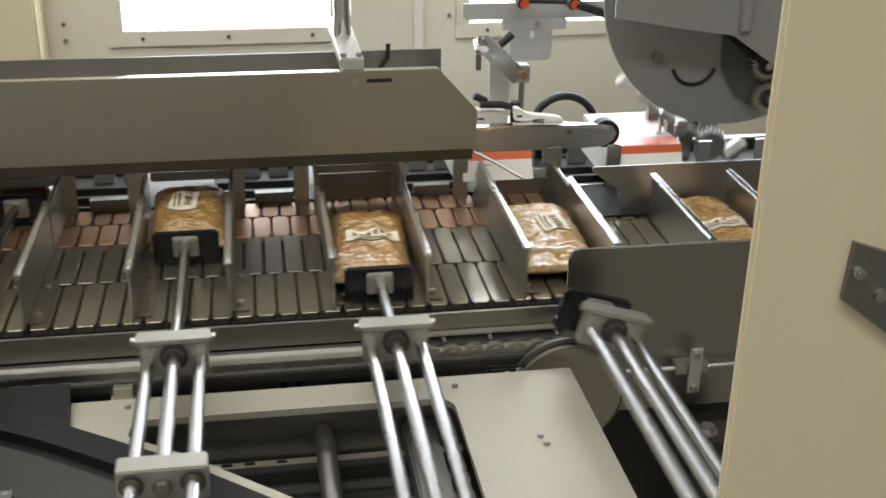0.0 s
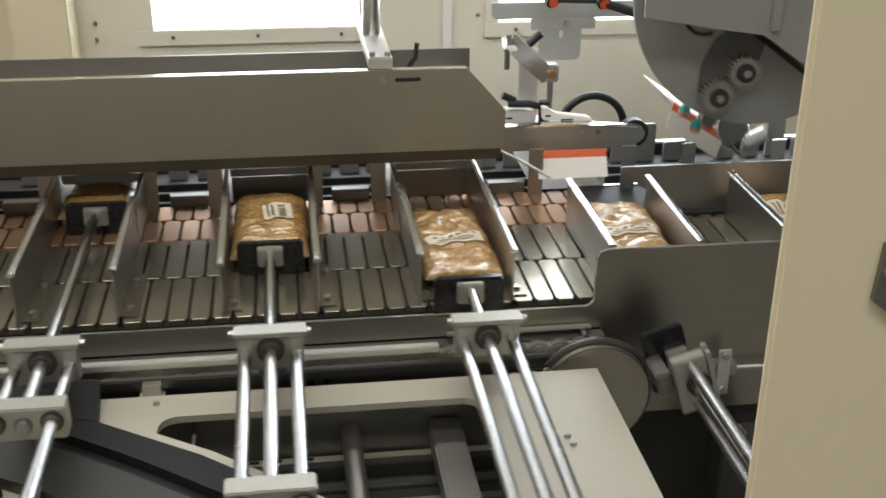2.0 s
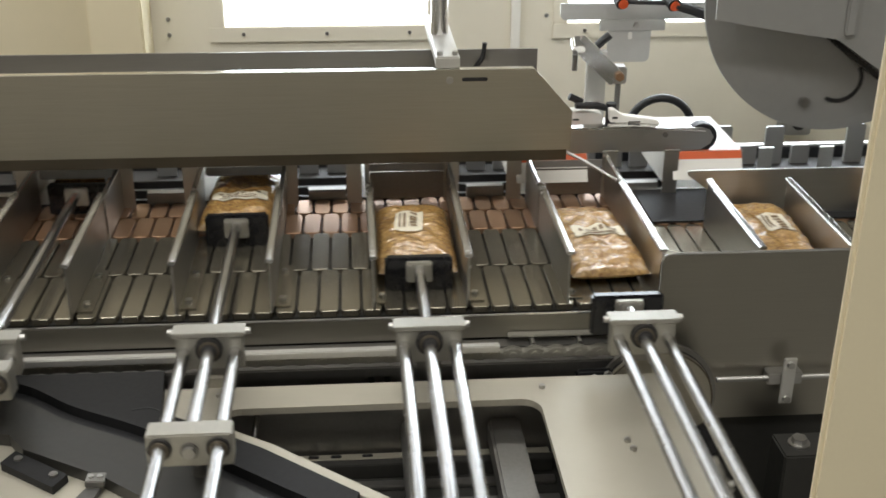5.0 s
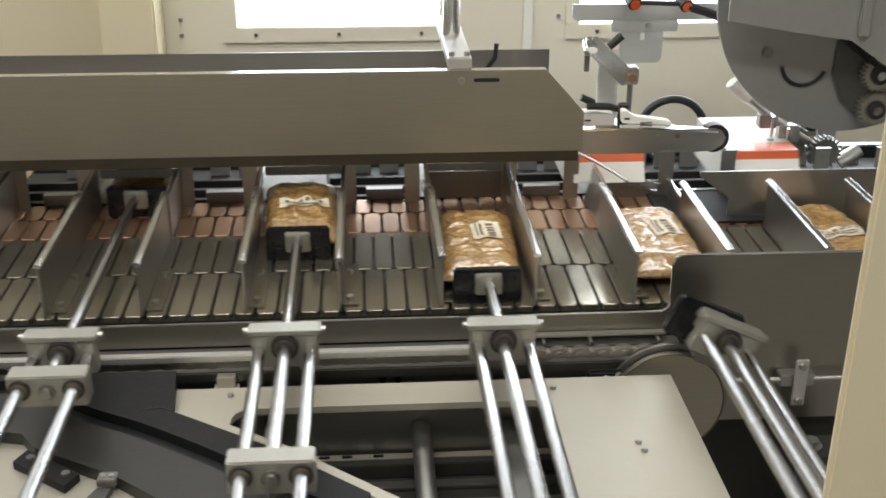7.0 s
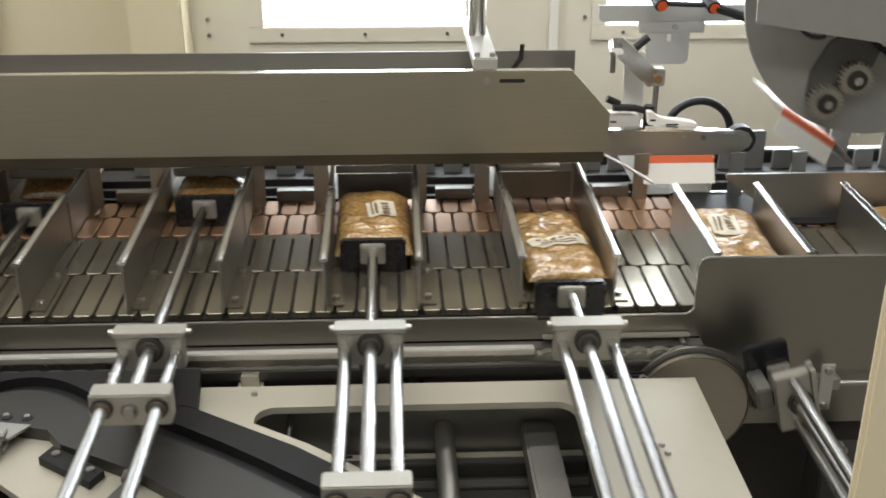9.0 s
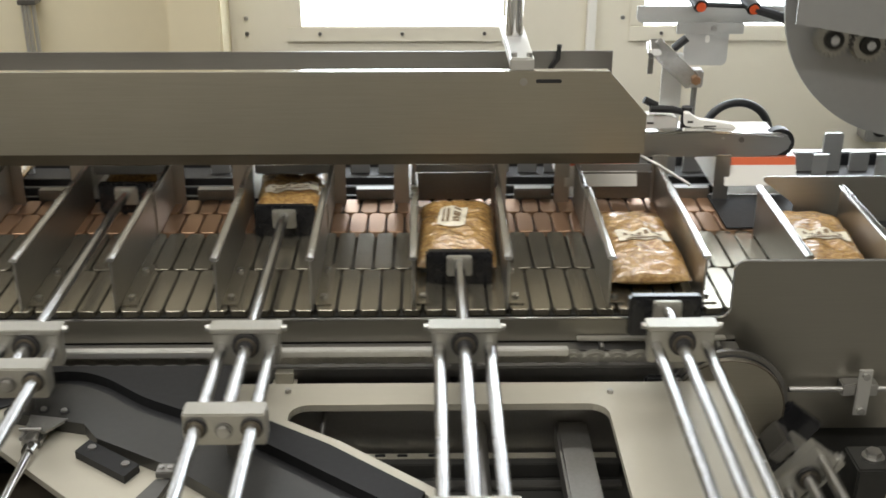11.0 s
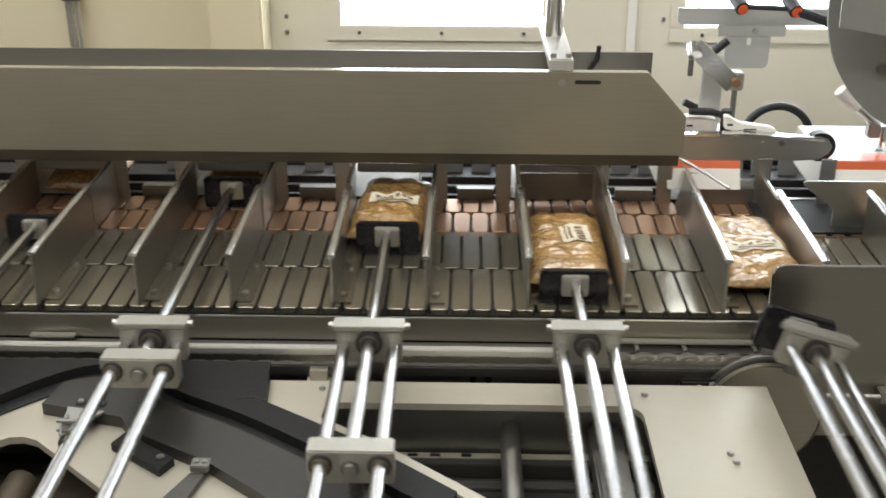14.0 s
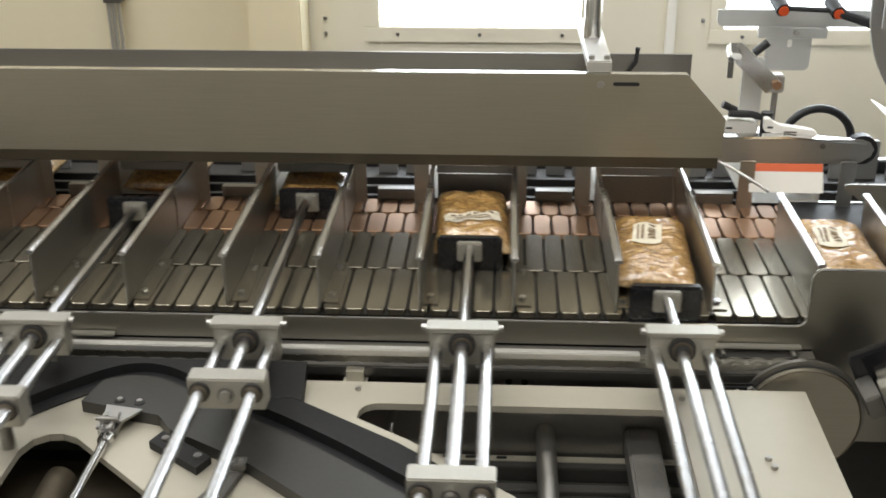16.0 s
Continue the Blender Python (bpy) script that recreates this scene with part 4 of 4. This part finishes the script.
def pusher():
    """Origin on the chain line: x along the chain, z outwards from it."""
    p = thing("pusher", "chain-carried pusher with chromed rods and a black head", "pusher", "pushers on the chain")
    yb, ZP, ZS, XS = 1.075, 0.0365, 0.032, 0.0262   # guide block, heights of the push rod and the side rods, their spacing
    bm = bx(B(), -0.0345, 0.0345, yb - 0.008, yb + 0.008, 0.012, 0.050, 0.0012)
    bl = part("guide_block", bm, ALU_BLOCK, p, "pale milled guide block")
    part("cap", bx(B(), -0.0375, 0.0375, yb - 0.011, yb + 0.011, 0.0505, 0.056, 0.0008), ALU_BLOCK, bl)
    for x in (-0.0385, 0.0385):
        part("screw", cyl(B(), (x - 0.004, yb, 0.0522), (x + 0.004, yb, 0.0522), 0.0036, None, 12), STEEL, bl)
    bm = B()
    cyl(bm, (0, yb - 0.013, ZP), (0, yb - 0.0085, ZP), 0.0140, 0.0145, 24)
    part("bushing", bm, RUBBER, bl, smooth=True)
    part("seal_ring", cyl(B(), (0, yb - 0.0150, ZP), (0, yb - 0.0131, ZP), 0.0108, None, 24), BROWN_STEEL, bl, "worn steel seal ring")
    part("seal", cyl(B(), (0, yb - 0.0170, ZP), (0, yb - 0.0151, ZP), 0.0086, None, 24), RUBBER, bl)
    part("attachment", bx(B(), -0.014, 0.014, 1.0835, 1.1285, -0.006, 0.0115, 0.002), STEEL_DULL, p)
    for x in (-XS, XS):
        part("guide_rod", cyl(B(), (x, 0.56, ZS), (x, yb - 0.0082, ZS), 0.0065), ROD, p, smooth=True)
    part("end_block", bx(B(), -0.042, 0.042, 0.545, 0.56, 0.012, 0.05, 0.002), ALU_BLOCK, p)
    f = part("follower_block", bx(B(), -0.0385, 0.0385, -0.012, 0.012, 0.012, 0.046, 0.0015), ALU_BLOCK, p, "pale follower block sliding on two rods")
    part("push_rod", cyl(B(), (0, 0.0122, ZP), (0, 0.49, ZP - 0.003), 0.0068), ROD, f, smooth=True)
    for x in (-XS, XS):
        part("bushing", cyl(B(), (x, -0.0150, ZS), (x, -0.0122, ZS), 0.0108, None, 20), RUBBER, f, smooth=True)
        part("seal_ring", cyl(B(), (x, -0.0172, ZS), (x, -0.0151, ZS), 0.0088, None, 20), BROWN_STEEL, f, "worn steel seal ring", smooth=True)
    part("washer", cyl(B(), (0, -0.0140, 0.029), (0, -0.0121, 0.029), 0.0085, None, 20), STEEL_DULL, f)
    part("screw", bolt(B(), (0, -0.0141, 0.029), (0, -1, 0), 0.0062, 0.004), STEEL, f)
    part("cam_roller", cyl(B(), (0, 0.030, -0.045), (0, 0.030, 0.012), 0.007), STEEL_DULL, f)
    part("pusher_head", bx(B(), -0.041, 0.041, 0.498, 0.512, -0.004, 0.046, 0.003), HEAD, f, "glossy black plastic pusher head")
    part("socket_plate", bx(B(), -0.0155, 0.0155, 0.489, 0.4975, 0.018, 0.0435, 0.0015), ALU_BLOCK, f, "bolted pale socket plate")
    for x in (-0.0115, 0.0115):
        for z in (0.0225, 0.039):
            part("screw", cyl(B(), (x, 0.4872, z), (x, 0.4889, z), 0.0024, None, 10), STEEL, f)
    return p, f


def pouch_top(seed, u, v):
    """Height of a filled pouch over its bed at u, v from -1 to 1."""
    h = 0.038
    pinch = max(0.0, 1 - abs(v) ** 5) ** 0.6 * max(0.0, 1 - abs(u) ** 4) ** 0.5
    n = noise.noise(Vector((u * 2.6 + seed * 7.1, v * 4.5, seed * 1.7))) * 0.13 + noise.noise(Vector((u * 3.2 + seed, v * 15, seed * 2.3))) * 0.055
    n += noise.noise(Vector((u * 7, v * 34, 4.1 + seed))) * 0.014
    return h * (0.42 + pinch * (0.58 + n)) if pinch > 0.02 else h * 0.40


def pouch_mesh(seed):
    bm = B()
    nx, ny, w, l, h = 30, 110, 0.098, 0.192, 0.038
    top, bot = [], []
    for j in range(ny + 1):
        a, b = [], []
        v = j / ny * 2 - 1
        for i in range(nx + 1):
            u = i / nx * 2 - 1
            pinch = max(0.0, 1 - abs(v) ** 5) ** 0.6 * max(0.0, 1 - abs(u) ** 4) ** 0.5
            wx = w / 2 * (1 + 0.015 * math.sin(v * 9 + seed))
            a.append(bm.verts.new((u * wx, v * l / 2, pouch_top(seed, u, v))))
            edge = i in (0, nx) or j in (0, ny)
            b.append(a[-1] if edge else bm.verts.new((u * wx, v * l / 2, h * 0.40 * (1 - pinch) + 0.0005)))
        top.append(a)
        bot.append(b)
    for g, flip in ((top, 0), (bot, 1)):
        for j in range(ny):
            for i in range(nx):
                q = [g[j][i], g[j][i + 1], g[j + 1][i + 1], g[j + 1][i]]
                if len(set(q)) == 4 and bm.faces.get(q) is None:
                    bm.faces.new(q[::-1] if flip else q)
    return bm


def patch(seed, cx, cy, sx, sy, turn, lift, nx=8, ny=8):
    """A thin sheet that lies on a pouch."""
    bm = B()
    c, s = math.cos(radians(turn)), math.sin(radians(turn))
    grid = []
    for j in range(ny + 1):
        row = []
        for i in range(nx + 1):
            a, b = (i / nx - 0.5) * sx, (j / ny - 0.5) * sy
            x, y = cx + a * c - b * s, cy + a * s + b * c
            row.append(bm.verts.new((x, y, pouch_top(seed, max(-1, min(1, x / 0.049)), max(-1, min(1, y / 0.1))) + lift)))
        grid.append(row)
    for j in range(ny):
        for i in range(nx):
            bm.faces.new((grid[j][i], grid[j][i + 1], grid[j + 1][i + 1], grid[j + 1][i]))
    return bm


def pouch(seed):
    p = thing("pouch", "clear pouch of golden dry noodles with a pale label", "pouch", "pouches on the belt")
    part("bag", pouch_mesh(seed), POUCH, p, smooth=True)
    cx, cy, sx, sy, turn = ((0.004, -0.012, 0.066, 0.030, 2), (-0.006, 0.010, 0.036, 0.058, -4), (0.0, -0.030, 0.074, 0.026, 6), (0.010, 0.0, 0.038, 0.052, 5))[seed % 4]
    lb = part("label", patch(seed, cx, cy, sx, sy, turn, 0.0021, 16, 14), LABEL, p, "pale paper label with dark printing", smooth=True)
    long = sx > sy
    c, s = math.cos(radians(turn)), math.sin(radians(turn))
    for off, ln, th in ((0.16, 0.80, 0.26), (-0.16, 0.62, 0.10), (-0.32, 0.72, 0.07)):
        a, b = (0, off * sy) if long else (off * sx, 0)
        n = 6 if th > 0.2 else 1
        for i in range(n):
            e = ((i + 0.5) / n - 0.5) * ln
            aa, bb = (a + e * sx, b) if long else (a, b + e * sy)
            ww, hh = (ln * sx / n * (0.62 if n > 1 else 1), th * sy) if long else (th * sx, ln * sy / n * (0.62 if n > 1 else 1))
            part("print", patch(seed, cx + aa * c - bb * s, cy + aa * s + bb * c, ww, hh, turn, 0.0029, 6, 6), INK, lb)
    return p


CW, CY, CZ, CH = 0.0525, 1.5605, 0.002, 0.0605   # half width, front, bottom and height of a carton


def carton():
    c = thing("carton", "open white folding carton with a red printed flap", "carton", "cartons on the track")
    y1, t = 1.722, 0.0005
    part("bottom_panel", bx(B(), -CW, CW, CY, y1, CZ, CZ + t), CARD, c)
    top = part("top_panel", bx(B(), -CW, CW, CY, y1, -t, 0), CARD, c)
    part("printed_band", bx(B(), -CW + 0.0005, CW - 0.0005, CY + 0.0005, CY + 0.036, 0.0002, 0.0008), CARD_RED, top, "red printed band on the carton top")
    for s in (-1, 1):
        part("side_panel", bx(B(), -t, t, CY, y1, t, CH - 2 * t), CARD, c).location = (s * CW, 0, CZ)
    w = CW - 0.0008
    bm = B()
    for e0, e1 in ((0.0, 0.28), (0.28, 1.0)):
        prism(bm, [(-0.021 * e0, -0.036 * e0), (-0.021 * e1, -0.036 * e1), (-0.021 * e1 + 0.0007, -0.036 * e1 - 0.0004), (-0.021 * e0 + 0.0007, -0.036 * e0 - 0.0004)], "x", -w, w)
    flap = part("front_flap", bm, CARD, c, "white front flap with a red printed root")
    flap.data.materials.append(CARD_RED)
    for f in flap.data.polygons:
        f.material_index = 1 if f.center.y > -0.0059 else 0
    return c


def fold(x):
    """How far a carton is folded flat, and how far its flap is turned up, at x along the track."""
    u = max(0.0, min(1.0, (x - 0.596) / P / 0.11))
    v = max(0.0, min(1.0, (0.24 - x) / 0.08))
    return radians(76) * u * u * (3 - 2 * u), -135 * v


def gate(x):
    """Turn of a loading flap as the pouch goes in below it."""
    u = max(0.0, min(1.0, (pouch_y(x) + 0.096 - 1.535) / 0.025))
    return 84 * u


def pusher_pose(x):
    """Place and turn of a pusher x along the chain, round the end sprocket and back."""
    if x <= SX:
        return pose(x, 0, SZ + SR)
    a = (x - SX) / SR
    if a <= math.pi:
        return pose(SX + SR * math.sin(a), 0, SZ + SR * math.cos(a), 0, math.degrees(a), 0)
    return pose(SX - (x - SX - math.pi * SR), 0, SZ - SR, 0, 180, 0)


def funnel_pose(x):
    """Place and turn of a loading funnel, which rises to the belt and then rides along."""
    u = max(0.0, min(1.0, (x - 0.335) / 0.10))
    e = u * u * (3 - 2 * u)
    return pose(x, 0, BELT - 0.100 * e, 0, 18 * math.sin(math.pi * e), 0)


def carton_pose(x):
    """A carton waits in the magazine, is swung down on to the track at X0 and then rides along."""
    x0 = 0.596
    d = (x - x0) / P
    if d <= 0:
        return pose(x - 0.02, 0, BELT)
    ds = (0.0, 0.085, 0.17, 0.254, 0.339, 0.424, 0.51, 0.60)
    xs = (x0 - 0.02, 0.632, 0.660, 0.676, 0.680, 0.715, 0.776, 0.776)
    ys = (0.0, 0.030, 0.068, 0.095, 0.110, 0.150, 0.220, 0.23)
    zs = (0.0, -0.003, 0.003, 0.022, 0.034, 0.260, 0.350, 0.355)
    turns = (0, 12, 25, 32, 33, 35, 44, 48)
    at = [float(np.interp(d, ds, v)) for v in (xs, ys, zs, turns)]
    wait = max(0.0, d - 0.60)
    return pose(at[0], at[1], BELT + at[2] + 0.0152 * wait, 0, max(0.0, at[3] - 120 * wait), 0)


def picker_pose(t):
    """The suction arm dips at each carton that is set down."""
    u = (shift(t) - shift(6.98)) / P
    u -= math.floor(u + 0.5)
    near = max(0.0, min(1.0, -u / 0.25))
    e = max(0.0, -u - 0.25) / 0.25 if u < 0 else min(1.0, max(0.0, u - 0.06) / 0.28)
    return pose(0.607 + 0.17 * min(1, e * 1.4), 1.625 + 0.18 * min(1, e * 4), E - 0.530 + 0.045 * near + 0.32 * min(1.0, e * 1.3), 0, 14 * near - 10 * e, 0)


section0, funnel0, (pusher0, follower0), carton0, lugs0, link0 = belt_section(), funnel_section(), pusher(), carton(), lug_set(), chain_link()
sections, funnels, pushers, pouches, cartons, lugs, links = {}, {}, {}, {}, {}, {}, {}
for k in STATIONS:
    first = k == STATIONS[0]
    sections[k] = section0 if first else copy_thing(section0, pose(0, 0, 0))
    funnels[k] = funnel0 if first else copy_thing(funnel0, pose(0, 0, 0))
    pushers[k] = pusher0 if first else copy_thing(pusher0, pose(0, 0, 0))
    cartons[k] = carton0 if first else copy_thing(carton0, pose(0, 0, 0))
    lugs[k] = lugs0 if first else copy_thing(lugs0, pose(0, 0, 0))
    for i in range(9):
        links[k, i] = link0 if first and i == 0 else copy_thing(link0, pose(0, 0, 0))
pouch_kinds = [pouch(s) for s in range(4)]
for i, k in enumerate(STATIONS):
    pouches[k] = pouch_kinds[i] if i < 4 else copy_thing(pouch_kinds[(i * 7 + i // 4) % 4], pose(0, 0, 0))


def pouch_y(x):
    return max(1.345, follower_y(x) + 0.512 + 0.0970) if x > -0.37 else 1.642


def motions():
    coarse = [i * 1.0 for i in range(17)]
    fine = [round(i * 0.1, 1) for i in range(161)]
    for k in STATIONS:
        walk(sections[k], [(t, pose(station_x(k, t), 0, BELT)) for t in coarse])
        walk(funnels[k], [(t, funnel_pose(station_x(k, t))) for t in fine])
        walk(lugs[k], [(t, pose(station_x(k, t), 0, BELT)) for t in coarse])
        walk(cartons[k], [(t, carton_pose(station_x(k, t))) for t in fine])
        for o in cartons[k].children:
            if o.name.startswith(("top_panel", "side_panel", "front_flap")):
                kind, side = o.name.split(".")[0], o.location.x
                rows = []
                for t in fine:
                    a, b = fold(station_x(k, t))
                    dx, dz = -CH * math.sin(a), CZ + CH * math.cos(a) + 0.0008 * math.sin(a)
                    if kind == "side_panel":
                        rows.append((t, pose(side, 0, CZ, 0, -math.degrees(a), 0)))
                    elif kind == "top_panel":
                        rows.append((t, pose(dx, 0, dz)))
                    else:
                        rows.append((t, pose(dx, CY - 0.0005, dz, b, 0, 0)))
                walk(o, rows)
        gate_flap = [o for o in funnels[k].children if o.name.startswith("loading_flap")][0]
        walk(gate_flap, [(t, pose(0, 1.549, 0.0445, gate(station_x(k, t)), 0, 0)) for t in fine])
        walk(pushers[k], [(t, pusher_pose(station_x(k, t))) for t in fine])
        slide = [o for o in pushers[k].children if o.name.startswith("follower_block")][0]
        walk(slide, [(t, pose(0, follower_y(station_x(k, t)), 0)) for t in fine])
        tilt = ((k * 37) % 11 - 5) * 0.8
        walk(pouches[k], [(t, pose(station_x(k, t), pouch_y(station_x(k, t)), BELT + 0.001, 0, 0, tilt)) for t in fine])
        for i in range(9):
            walk(links[k, i], [(t, pusher_pose(station_x(k, t) + (i - 4) * P / 9)) for t in fine])
    quick = [round(i * 0.05, 2) for i in range(321)]
    walk(picker, [(t, picker_pose(t)) for t in quick])
    walk(rotor, [(t, pose(RX, RY, RZ, 0, -180 * (shift(t) - shift(7.0)) / P, 0)) for t in fine])


motions()
